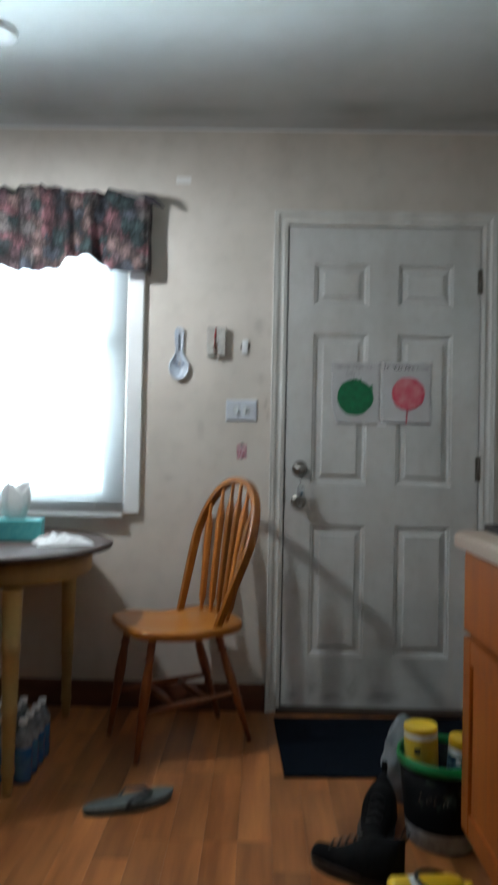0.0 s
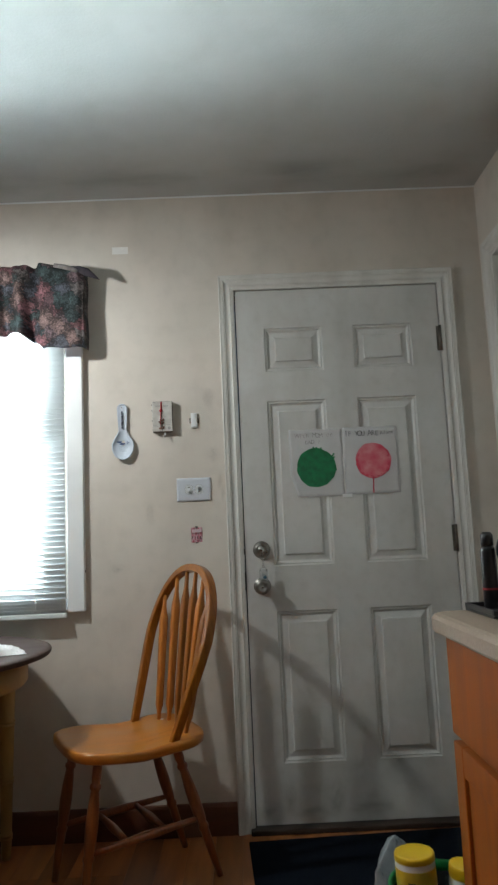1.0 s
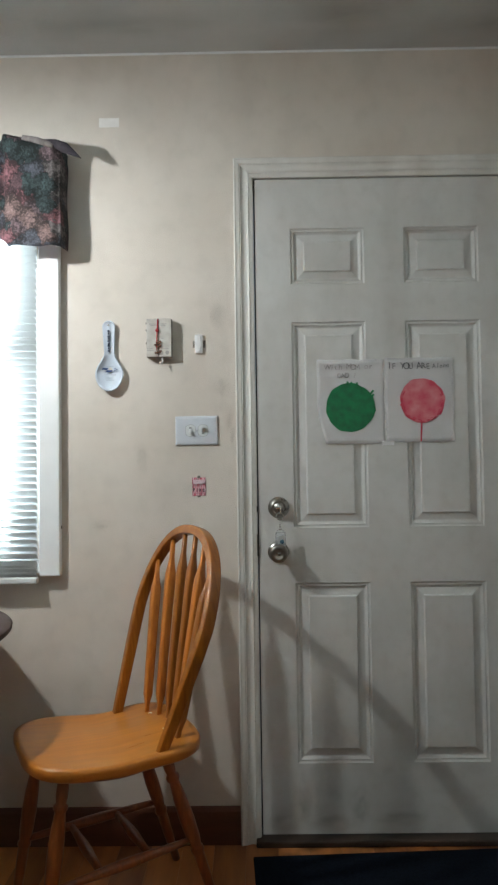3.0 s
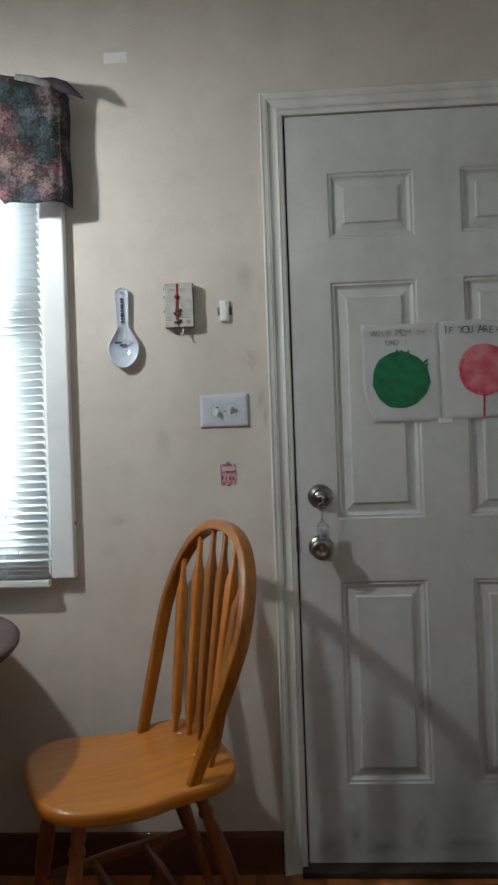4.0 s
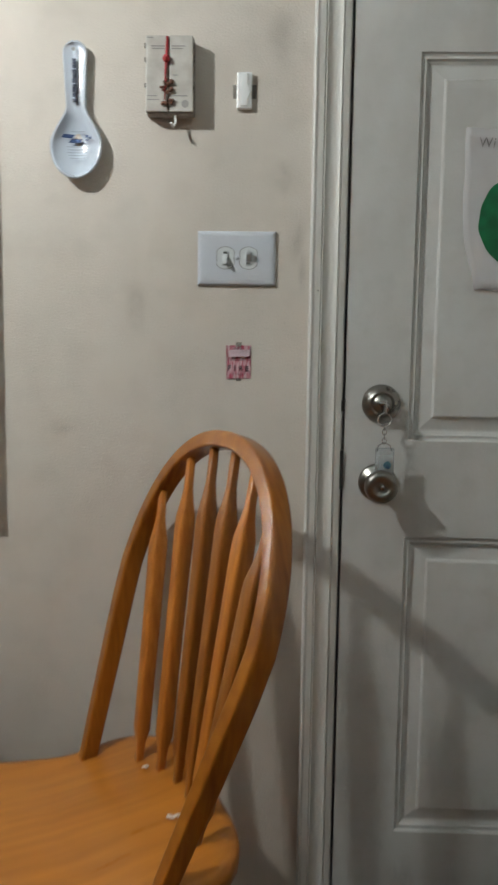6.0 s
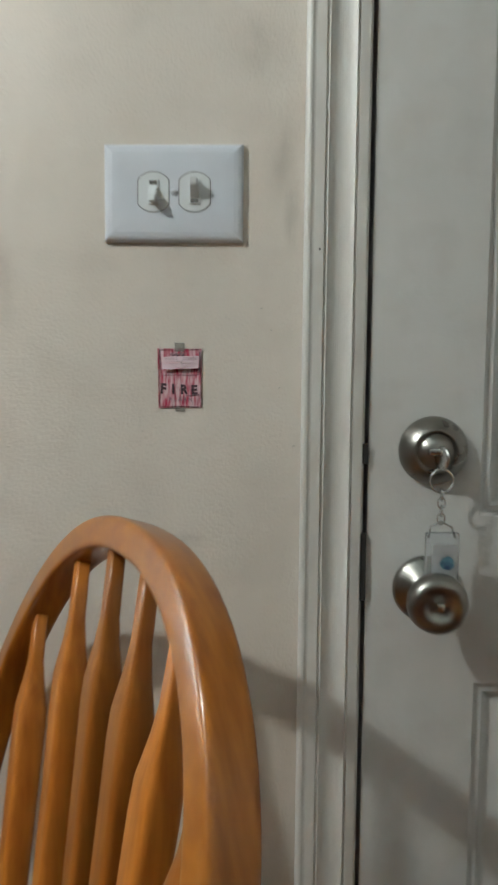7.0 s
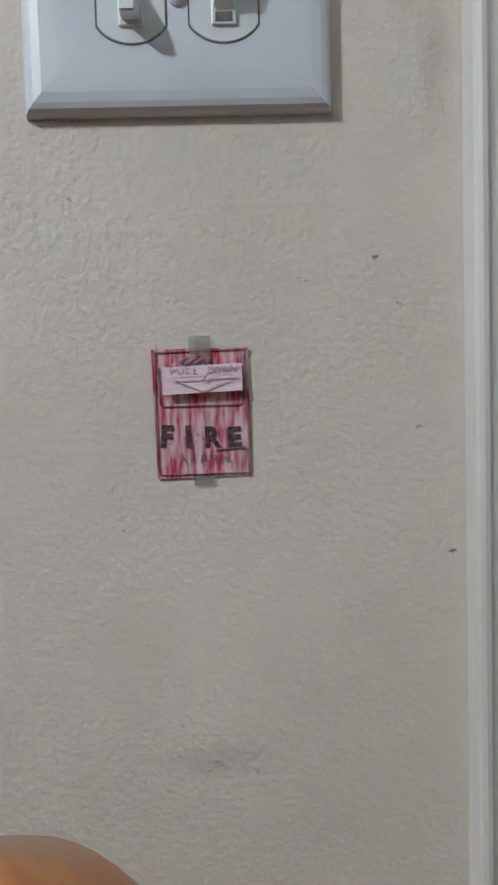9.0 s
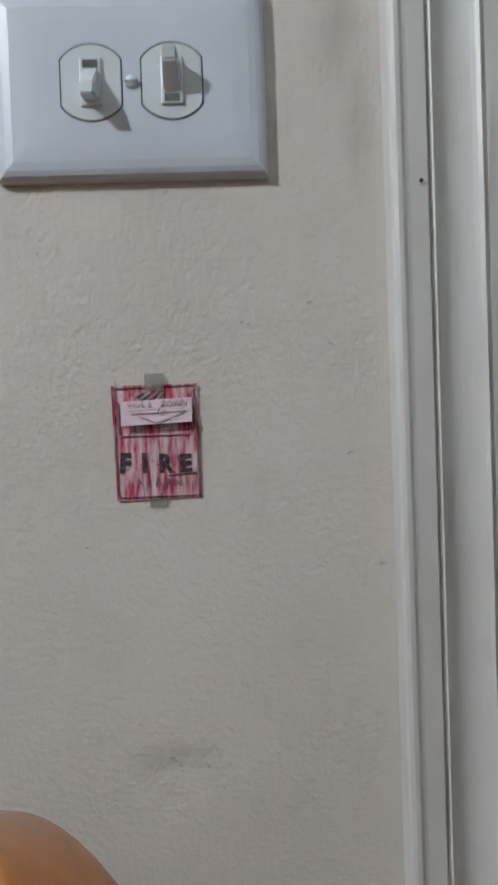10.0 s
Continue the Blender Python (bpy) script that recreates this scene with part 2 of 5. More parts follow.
NAVY = mat("navy_label", (0.02, 0.05, 0.12), 0.45, col2=(0.10, 0.22, 0.26), scale=60, low=0.45, high=0.55, bump=0.004)
BAGM = mat("grey_plastic_bag", (0.26, 0.29, 0.31), 0.3, col2=(0.16, 0.19, 0.21), scale=26, bump=0.25, bscale=40)
TEAL = mat("teal_card", (0.05, 0.30, 0.31), 0.6, col2=(0.09, 0.36, 0.36), scale=60, bump=0.01)
TISSUE = mat("white_tissue", (0.78, 0.78, 0.78), 0.9, var=0.05, scale=30, bump=0.1, bscale=120)
WATER = mat("blue_bottle", (0.015, 0.12, 0.36), 0.12, col2=(0.05, 0.2, 0.36), scale=25, bump=0.02, bscale=60, coat=0.5)
CLEARB = mat("clear_bottle_top", (0.30, 0.34, 0.37), 0.1, col2=(0.12, 0.15, 0.18), scale=40, coat=0.6, bump=0.05, bscale=60)
STAIN = mat("grey_smudge", (0.38, 0.355, 0.32), 0.7, col2=(0.42, 0.39, 0.345), scale=120, bump=0.05, bscale=300)
FILLER = mat("white_filler", (0.82, 0.81, 0.79), 0.7, var=0.04, scale=40, bump=0.05)
BRICKO = mat("outdoor_ground", (0.5, 0.5, 0.5), 0.9, var=0.15, scale=0.5, bump=0.3, bscale=3)
BULB = glow("lit_bulb", (1.0, 0.92, 0.8), 30)


def glass():
    m = bpy.data.materials.new("window_glass")
    m.use_nodes = True
    p = m.node_tree.nodes["Principled BSDF"]
    p.inputs["Transmission Weight"].default_value, p.inputs["Roughness"].default_value = 1.0, 0.0
    p.inputs["IOR"].default_value = 1.1
    return m


GLASS = glass()


def add_dirt(m, amount, scale, stretch):
    """Uneven greyish dirt over a painted surface, a coarse and a fine layer."""
    n, l = m.node_tree.nodes, m.node_tree.links
    p = n["Principled BSDF"]
    src = p.inputs["Base Color"].links[0].from_socket
    co = n.new("ShaderNodeTexCoord")
    for sc, st, am in ((scale, stretch, amount), (scale * 5, (1, 1, 1), amount * 0.5)):
        mp = n.new("ShaderNodeMapping")
        mp.inputs["Scale"].default_value = st
        l.new(co.outputs["Object"], mp.inputs[0])
        t = n.new("ShaderNodeTexNoise")
        t.inputs["Scale"].default_value, t.inputs["Detail"].default_value = sc, 5
        l.new(mp.outputs[0], t.inputs["Vector"])
        r = n.new("ShaderNodeMapRange")
        r.inputs["From Min"].default_value, r.inputs["From Max"].default_value = 0.48, 0.72
        r.inputs["To Min"].default_value, r.inputs["To Max"].default_value = 0.0, am
        l.new(t.outputs["Fac"], r.inputs["Value"])
        mx = n.new("ShaderNodeMix")
        mx.data_type = "RGBA"
        l.new(r.outputs[0], mx.inputs["Factor"])
        l.new(src, mx.inputs[6])
        mx.inputs[7].default_value = (0.22, 0.20, 0.165, 1)
        src = mx.outputs[2]
    l.new(src, p.inputs["Base Color"])


add_dirt(WALL, 0.20, 3.2, (1, 1, 0.45))
add_dirt(TRIM, 0.08, 9.0, (1, 1, 0.15))
add_dirt(DOORP, 0.22, 5.0, (1, 1, 0.3))
add_dirt(CEIL, 0.15, 2.0, (1, 1, 1))


def see_through(m, share):
    """Lets part of the light pass through a thin sheet."""
    n, l = m.node_tree.nodes, m.node_tree.links
    p = n["Principled BSDF"]
    t = n.new("ShaderNodeBsdfTranslucent")
    t.inputs["Color"].default_value = (0.85, 0.87, 0.88, 1)
    mx = n.new("ShaderNodeMixShader")
    mx.inputs["Fac"].default_value = share
    l.new(p.outputs[0], mx.inputs[1])
    l.new(t.outputs[0], mx.inputs[2])
    l.new(mx.outputs[0], n["Material Output"].inputs["Surface"])


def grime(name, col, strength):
    """A film of colour, densest in its middle and broken up by noise."""
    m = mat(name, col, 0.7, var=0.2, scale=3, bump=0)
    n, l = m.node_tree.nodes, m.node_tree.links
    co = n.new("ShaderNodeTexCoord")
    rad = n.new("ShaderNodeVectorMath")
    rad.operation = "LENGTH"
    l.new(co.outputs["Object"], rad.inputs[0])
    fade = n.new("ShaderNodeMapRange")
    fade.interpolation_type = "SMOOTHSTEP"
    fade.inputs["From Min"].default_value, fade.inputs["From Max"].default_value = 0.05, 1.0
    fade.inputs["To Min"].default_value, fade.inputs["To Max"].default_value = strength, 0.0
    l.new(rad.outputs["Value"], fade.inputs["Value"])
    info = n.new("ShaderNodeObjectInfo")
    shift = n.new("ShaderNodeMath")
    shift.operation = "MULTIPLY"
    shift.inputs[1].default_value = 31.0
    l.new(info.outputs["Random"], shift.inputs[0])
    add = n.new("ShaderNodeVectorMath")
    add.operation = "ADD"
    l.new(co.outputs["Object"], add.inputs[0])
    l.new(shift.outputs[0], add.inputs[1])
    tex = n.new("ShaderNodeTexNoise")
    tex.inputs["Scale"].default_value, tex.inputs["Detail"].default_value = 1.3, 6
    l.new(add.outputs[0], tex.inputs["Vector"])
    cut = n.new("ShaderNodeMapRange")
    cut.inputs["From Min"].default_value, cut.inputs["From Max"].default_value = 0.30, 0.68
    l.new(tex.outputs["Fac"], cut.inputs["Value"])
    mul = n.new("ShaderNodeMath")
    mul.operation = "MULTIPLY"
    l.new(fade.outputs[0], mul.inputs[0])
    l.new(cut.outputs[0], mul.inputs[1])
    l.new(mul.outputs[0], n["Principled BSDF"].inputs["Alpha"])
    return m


GRIME = grime("wall_grime", (0.24, 0.21, 0.175), 0.17)
KICK = grime("kick_mark", (0.07, 0.075, 0.065), 0.34)
CEILBLOT = grime("ceiling_blotch", (0.14, 0.11, 0.085), 0.26)
see_through(SLAT, 0.20)
CLEAR = mat("clear_acrylic", (0.85, 0.88, 0.9), 0.08, var=0.02, transmit=0.85, bump=0)

# ---- building helpers ----


def part(name, bm, material, parent=None, label="", smooth=False):
    """Links a bmesh as one mesh object under a thing or a part."""
    me = bpy.data.meshes.new(name)
    bmesh.ops.recalc_face_normals(bm, faces=bm.faces)
    bm.to_mesh(me)
    bm.free()
    for f in me.polygons:
        f.use_smooth = smooth
    me.materials.append(material)
    ob = new(name, me)
    if parent:
        ob.parent = parent
    if label:
        ob["label"] = label
    return ob


def thing(name, m, label, category, group="", kind=""):
    ob = new(name)
    ob.empty_display_size = 0.05
    ob.matrix_world = m
    return tagged(ob, label, category, group, kind)


def box(lo, hi, bev=0.0, bm=None, seg=2):
    out = bm or bmesh.new()
    tmp = bmesh.new()
    bmesh.ops.create_cube(tmp, size=1.0)
    for v in tmp.verts:
        v.co = Vector([lo[k] + (v.co[k] + 0.5) * (hi[k] - lo[k]) for k in range(3)])
    if bev:
        bmesh.ops.bevel(tmp, geom=tmp.edges[:], offset=bev, segments=seg, affect="EDGES", profile=0.5)
    vs = {v: out.verts.new(v.co) for v in tmp.verts}
    for f in tmp.faces:
        out.faces.new([vs[v] for v in f.verts])
    tmp.free()
    return out


def lathe(profile, seg=24, bm=None, m=None):
    """Turns (radius, height) pairs round z."""
    bm = bm or bmesh.new()
    m = m or Matrix()
    rings = []
    for r, z in profile:
        if r < 1e-6:
            rings.append([bm.verts.new(m @ Vector((0, 0, z)))])
        else:
            rings.append([bm.verts.new(m @ Vector((r * math.cos(a), r * math.sin(a), z))) for a in
                          [2 * math.pi * k / seg for k in range(seg)]])
    for a, b in zip(rings, rings[1:]):
        for k in range(seg):
            j = (k + 1) % seg
            if len(a) == 1 and len(b) > 1:
                bm.faces.new((a[0], b[k], b[j]))
            elif len(b) == 1 and len(a) > 1:
                bm.faces.new((a[k], a[j], b[0]))
            elif len(a) > 1:
                bm.faces.new((a[k], a[j], b[j], b[k]))
    return bm


def sweep(points, radii, side=(0, 0, 1), seg=10, bm=None, closed=False, square=1.0):
    """A tube along points; radii: one (a, b) pair a point, a along side, b across it."""
    bm = bm or bmesh.new()
    pts = [Vector(p) for p in points]
    rings = []
    n = len(pts)
    for k, p in enumerate(pts):
        if closed:
            d = pts[(k + 1) % n] - pts[k - 1]
        else:
            d = pts[min(k + 1, n - 1)] - pts[max(k - 1, 0)]
        d.normalize()
        s = Vector(side)
        s = (s - d * s.dot(d)).normalized()
        t = d.cross(s)
        a, b = radii[k] if isinstance(radii, list) else radii
        rings.append([bm.verts.new(p + s * a * math.copysign(abs(math.cos(q)) ** square, math.cos(q)) + t * b * math.copysign(abs(math.sin(q)) ** square, math.sin(q)))
                      for q in [2 * math.pi * i / seg for i in range(seg)]])
    pairs = list(zip(rings, rings[1:])) + ([(rings[-1], rings[0])] if closed else [])
    for u, v in pairs:
        for i in range(seg):
            j = (i + 1) % seg
            bm.faces.new((u[i], u[j], v[j], v[i]))
    if not closed:
        bm.faces.new(rings[0][::-1])
        bm.faces.new(rings[-1])
    return bm


def sheet(fn, nu, nv, bm=None):
    """A grid of points fn(u, v), u and v from 0 to 1."""
    bm = bm or bmesh.new()
    g = [[bm.verts.new(fn(i / nu, j / nv)) for j in range(nv + 1)] for i in range(nu + 1)]
    for i in range(nu):
        for j in range(nv):
            bm.faces.new((g[i][j], g[i + 1][j], g[i + 1][j + 1], g[i][j + 1]))
    return bm


def thick(ob, d, offset=0.0):
    mod = ob.modifiers.new("thickness", "SOLIDIFY")
    mod.thickness, mod.offset = d, offset
    return ob


def holed(us, vs, holes, place, depth):
    """A slab cut along us and vs with rectangular holes; place(u, v, w) gives the point, w from 0 (face) to depth."""
    bm = bmesh.new()
    cache = {}

    def pt(u, v, w):
        key = (round(u, 5), round(v, 5), w)
        if key not in cache:
            cache[key] = bm.verts.new(place(u, v, w))
        return cache[key]

    def solid(i, j):
        if not (0 <= i < len(us) - 1 and 0 <= j < len(vs) - 1):
            return False
        cu, cv = (us[i] + us[i + 1]) / 2, (vs[j] + vs[j + 1]) / 2
        return not any(a < cu < b and c < cv < d for a, b, c, d in holes)

    for i in range(len(us) - 1):
        for j in range(len(vs) - 1):
            if not solid(i, j):
                continue
            a, b, c, d = us[i], us[i + 1], vs[j], vs[j + 1]
            for w in (0, depth):
                bm.faces.new([pt(a, c, w), pt(b, c, w), pt(b, d, w), pt(a, d, w)])
            for di, dj, e in ((-1, 0, ((a, c), (a, d))), (1, 0, ((b, c), (b, d))), (0, -1, ((a, c), (b, c))), (0, 1, ((a, d), (b, d)))):
                if not solid(i + di, j + dj):
                    (u0, v0), (u1, v1) = e
                    bm.faces.new([pt(u0, v0, 0), pt(u1, v1, 0), pt(u1, v1, depth), pt(u0, v0, depth)])
    return bm


def lettering(name, body, m, size, material, parent, label="", thin=0.0003, bold=0.0, space=1.0):
    """Words in the built-in font as a mesh, lying in the local xy plane of m."""
    cu = bpy.data.curves.new(name, "FONT")
    cu.body, cu.size, cu.extrude, cu.align_x, cu.offset, cu.space_character = body, size, thin, "CENTER", bold, space
    tmp = bpy.data.objects.new(name, cu)
    scene.collection.objects.link(tmp)
    me = bpy.data.meshes.new_from_object(tmp)
    bpy.data.objects.remove(tmp)
    me.transform(m)
    me.materials.clear()
    me.materials.append(material)
    ob = new(name, me)
    ob.parent = parent
    if label:
        ob["label"] = label
    return ob


def scrawl(name, text, cx, cz, y, size, material, parent, seed, label="", wide=0.60, bold=0.0, loose=1.0):
    """Hand-written capitals: each letter set a little askew, one mesh for the words, upright, facing -y."""
    rnd = random.Random(seed)
    out = bmesh.new()
    step = size * wide
    for k, ch in enumerate(text):
        if ch == " ":
            continue
        cu = bpy.data.curves.new(name, "FONT")
        cu.body, cu.size, cu.extrude, cu.align_x, cu.offset, cu.resolution_u = ch, size * rnd.uniform(0.88, 1.1), 0.0001, "CENTER", bold, 3
        tmp = bpy.data.objects.new(name, cu)
        scene.collection.objects.link(tmp)
        me = bpy.data.meshes.new_from_object(tmp)
        bpy.data.objects.remove(tmp)
        at = (cx + (k - (len(text) - 1) / 2) * step, y, cz + rnd.uniform(-0.07, 0.07) * size * loose)
        me.transform(Matrix.Translation(at) @ FACE @ pose(0, 0, 0, 0, 0, rnd.uniform(-9, 9) * loose) @ Matrix.Diagonal((rnd.uniform(0.85, 1.0), 1, 1, 1)))
        out.from_mesh(me)
    return part(name, out, material, parent, label)


FACE = pose(0, 0, 0, 90, 0, 0)  # lays the xy plane upright, facing -y


def blob(cx, cz, y, r, wob, seed, n=48, depth=0.0006):
    """An uneven painted disc, upright, facing -y."""
    rnd = random.Random(seed)
    ph = [rnd.uniform(0, 6.28) for _ in range(4)]
    bm = bmesh.new()

    def rad(a):
        return r * (1 + wob * (0.5 * math.sin(3 * a + ph[0]) + 0.3 * math.sin(7 * a + ph[1]) + 0.25 * math.sin(13 * a + ph[2])))
    f = [bm.verts.new((cx + rad(a) * math.cos(a), y - depth, cz + rad(a) * math.sin(a))) for a in [2 * math.pi * k / n for k in range(n)]]
    b = [bm.verts.new((v.co.x, y, v.co.z)) for v in f]
    bm.faces.new(f)
    for k in range(n):
        bm.faces.new((f[k], b[k], b[(k + 1) % n], f[(k + 1) % n]))
    return bm


def stroke(points, w, y, bm=None, depth=0.0004):
    """A flat drawn line through (x, z) points, upright, facing -y."""
    return sweep([(x, y - depth * 0.5, z) for x, z in points], (depth, w / 2), side=(0, 1, 0), seg=6, bm=bm)

# ---- the room ----
RX, RL, RS, CZ = 1.005, -5.4, -7.4, 2.47   # right wall, left wall, wall behind, ceiling
WX0, WX1, WZ0, WZ1 = -1.86, -0.69, 0.87, 2.06   # window opening
DW, DB, DT = 0.813, 0.025, 2.055   # door slab


def structure(name, bm, material, label, category, smooth=False):
    return tagged(part(name, bm, material, None, label, smooth), label, category, kind="structure")


def build_room():
    us = [RL - 0.15, WX0, WX1, -0.022, DW + 0.022, RX + 0.15]
    vs = [-0.05, DB - 0.02, WZ0, WZ1, DT + 0.02, CZ]
    north = holed(us, vs, [(WX0, WX1, WZ0, WZ1), (-0.022, DW + 0.022, DB - 0.02, DT + 0.02)], lambda u, v, w: Vector((u, w, v)), 0.15)
    structure("wall_north", north, WALL, "beige textured plaster wall with scuffs round door and window", "wall")
    us = [RS, -0.93, -0.115, 0]
    vs = [-0.05, 0.0, 2.13, CZ]
    east = holed(us, vs, [(-0.93, -0.115, 0.0, 2.13)], lambda u, v, w: Vector((RX + w, u, v)), 0.12)
    structure("wall_east", east, WALL, "beige painted wall with a white doorway", "wall")
    # West and south walls are unseen, added dark brown to keep bounced light low.
    structure("wall_west", box((RL - 0.15, RS, -0.05), (RL, 0, CZ)), UNSEENW, "unseen dark brown wall added to close the room", "wall")
    structure("wall_south", box((RL - 0.15, RS - 0.15, -0.05), (RX + 0.12, RS, CZ)), UNSEENW, "unseen dark brown wall added behind", "wall")
    structure("ceiling", box((RL - 0.2, RS - 0.2, CZ), (RX + 0.2, 0.2, CZ + 0.1)), CEIL, "flat off-white painted ceiling, grey towards the walls", "ceiling")
    structure("ground", box((-400, -400, -0.6), (400, 400, -0.5)), BRICKO, "pale ground outside the window", "ground")
    structure("trim", box((RL, -0.0045, CZ - 0.007), (RX, -0.0003, CZ - 0.0003), 0.001), VINYL, "thin white caulk bead where wall meets ceiling", "trim")
    bb = bmesh.new()
    prof = [(0.0, 0.0), (-0.012, 0.0), (-0.012, 0.1), (-0.008, 0.111), (0.0, 0.113)]
    for x0, x1 in ((RL, -0.068), (DW + 0.068, RX)):
        a = [bb.verts.new((x0, y - 0.0002, z)) for y, z in prof]
        b = [bb.verts.new((x1, y - 0.0002, z)) for y, z in prof]
        for k in range(len(prof)):
            j = (k + 1) % len(prof)
            bb.faces.new((a[k], a[j], b[j], b[k]))
        bb.faces.new(a)
        bb.faces.new(b[::-1])
    structure("baseboard", bb, BASEW, "dark reddish-brown wooden baseboard along the wall", "baseboard")


HOLLOW = [(0.0216 + 0.0252 * k / 12, 0.0134 - 0.0052 * math.sin(math.pi * k / 12) ** 0.8 - 0.0030 * k / 12) for k in range(13)]
CASING = [(0.0, 0.0), (0.0, 0.0145), (0.0012, 0.0162), (0.0030, 0.0171), (0.0052, 0.0170), (0.0072, 0.0158), (0.0090, 0.0153), (0.0180, 0.0146), (0.0194, 0.0116)] + HOLLOW + [
    (0.0482, 0.0076), (0.0500, 0.0084), (0.0590, 0.0062), (0.0610, 0.0035), (0.0610, 0.0)]


def casing_piece(a_out, b_out, inward, mitre_a, mitre_b, face):
    """One length of moulding from a_out to b_out along its outer edge; inward: the way to the opening; face: out of the wall."""
    a, b, inward, face = Vector(a_out), Vector(b_out), Vector(inward), Vector(face)
    along = (b - a).normalized()
    bm = bmesh.new()
    ra = [bm.verts.new(a + inward * u + face * (d + 0.0002) + along * (u if mitre_a else 0)) for u, d in CASING]
    rb = [bm.verts.new(b + inward * u + face * (d + 0.0002) - along * (u if mitre_b else 0)) for u, d in CASING]
    for k in range(len(CASING) - 1):
        bm.faces.new((ra[k], ra[k + 1], rb[k + 1], rb[k]))
    bm.faces.new(ra)
    bm.faces.new(rb[::-1])
    return bm


def build_door():
    fr = thing("door_frame", Matrix(), "white painted moulded door casing with dirty edges", "door frame", kind="structure")
    x0, x1, zt = -0.0665, DW + 0.0665, DT + 0.065
    part("casing_side", casing_piece((x0, 0, 0), (x0, 0, zt), (1, 0, 0), False, True, (0, -1, 0)), TRIM, fr)
    part("casing_side", casing_piece((x1, 0, 0), (x1, 0, zt), (-1, 0, 0), False, True, (0, -1, 0)), TRIM, fr)
    part("casing_head", casing_piece((x0, 0, zt), (x1, 0, zt), (0, 0, -1), True, True, (0, -1, 0)), TRIM, fr)
    for xa, xb in ((-0.0215, -0.0045), (DW + 0.0045, DW + 0.0215)):
        part("jamb", box((xa, -0.002, 0.006), (xb, 0.149, DT + 0.004), 0.001), TRIM, fr)
    part("jamb", box((-0.0215, -0.002, DT + 0.0045), (DW + 0.0215, 0.149, DT + 0.0195), 0.001), TRIM, fr)
    part("stop", box((-0.004, 0.047, 0.03), (0.012, 0.07, DT), 0.001), DARK, fr, "dark weather strip")
    part("stop", box((DW - 0.012, 0.047, 0.03), (DW + 0.004, 0.07, DT), 0.001), DARK, fr)
    part("stop", box((0.012, 0.047, DT - 0.012), (DW - 0.012, 0.07, DT + 0.004), 0.001), DARK, fr)
    part("threshold", box((-0.0210, -0.035, 0.0005), (DW + 0.021, 0.14, 0.019), 0.004), DARKW, fr, "worn dark wooden threshold")
    for z0, z1 in ((0.872, 0.94), (1.008, 1.028)):
        part("strike_plate", box((-0.0088, -0.0050, z0), (-0.0008, 0.0, z1), 0.0008), DARK, fr, "dark worn strike plate")
    d = thing("door_1", Matrix(), "closed pale grey six-panel entry door, scuffed near the bottom", "door", kind="structure")
    rows = ((0.238, 0.788), (0.958, 1.601), (1.72, 1.898))
    cols = ((0.110, 0.342), (0.466, 0.700))
    us = [0.0] + [c for p in cols for c in p] + [DW]
    vs = [DB] + [r for p in rows for r in p] + [DT]
    holes = [(c0, c1, r0, r1) for c0, c1 in cols for r0, r1 in rows]
    part("slab", holed(us, vs, holes, lambda u, v, w: Vector((u, w, v)), 0.044), DOORP, d)
    steps = ((0.0, 0.0), (0.0025, 0.0034), (0.0055, 0.0046), (0.0095, 0.0040), (0.0125, 0.0080), (0.0170, 0.0108), (0.0200, 0.0112), (0.0400, 0.0072), (0.0430, 0.0026), (0.0455, 0.0020))
    for c0, c1 in cols:
        for r0, r1 in rows:
            bm = bmesh.new()
            loops = [[bm.verts.new((x, y, z)) for x, z in ((c0 + i, r0 + i), (c1 - i, r0 + i), (c1 - i, r1 - i), (c0 + i, r1 - i))] for i, y in steps]
            for a, b in zip(loops, loops[1:]):
                for k in range(4):
                    bm.faces.new((a[k], a[(k + 1) % 4], b[(k + 1) % 4], b[k]))
            bm.faces.new(loops[-1])
            part("panel", bm, DOORP, d)
    for z in (0.208, 0.985, 1.778):
        h = part("hinge", lathe([(0.0, 0), (0.0055, 0.0), (0.0055, 0.103), (0.0, 0.103)], 12, m=Matrix.Translation((DW + 0.002, -0.0062, z))),
                 BRONZE, d, "dark bronze hinge barrel", True)
        part("hinge_leaf", box((DW - 0.012, -0.0015, z + 0.001), (DW - 0.0005, 0.001, z + 0.102)), BRONZE, h)
    bolt = part("deadbolt", lathe([(0, 0.001), (0.0335, 0.001), (0.0335, 0.004), (0.031, 0.009), (0.022, 0.0175), (0.019, 0.019), (0.0185, 0.0165), (0.016, 0.016),
                                   (0.0155, 0.019), (0.0, 0.019)], 40, m=Matrix.Translation((0.062, 0, 1.022)) @ FACE), NICKEL, d, "brushed nickel deadbolt", True)
    part("thumb_turn", box((0.053, -0.028, 1.019), (0.071, -0.018, 1.026), 0.002), STEEL, bolt, smooth=True)
    kn = part("door_knob", lathe([(0, 0.001), (0.033, 0.001), (0.033, 0.004), (0.030, 0.008), (0.017, 0.0125), (0.0135, 0.018), (0.0135, 0.030), (0.020, 0.035),
                                  (0.0265, 0.042), (0.0285, 0.050), (0.027, 0.058), (0.0225, 0.0625), (0.013, 0.064), (0.012, 0.062), (0.0, 0.062)], 40,
                                 m=Matrix.Translation((0.059, 0, 0.885)) @ FACE), NICKEL, d, "brushed nickel round knob", True)
    part("lock_button", box((0.0555, -0.066, 0.881), (0.0625, -0.0615, 0.889), 0.001), STEEL, kn, smooth=True)


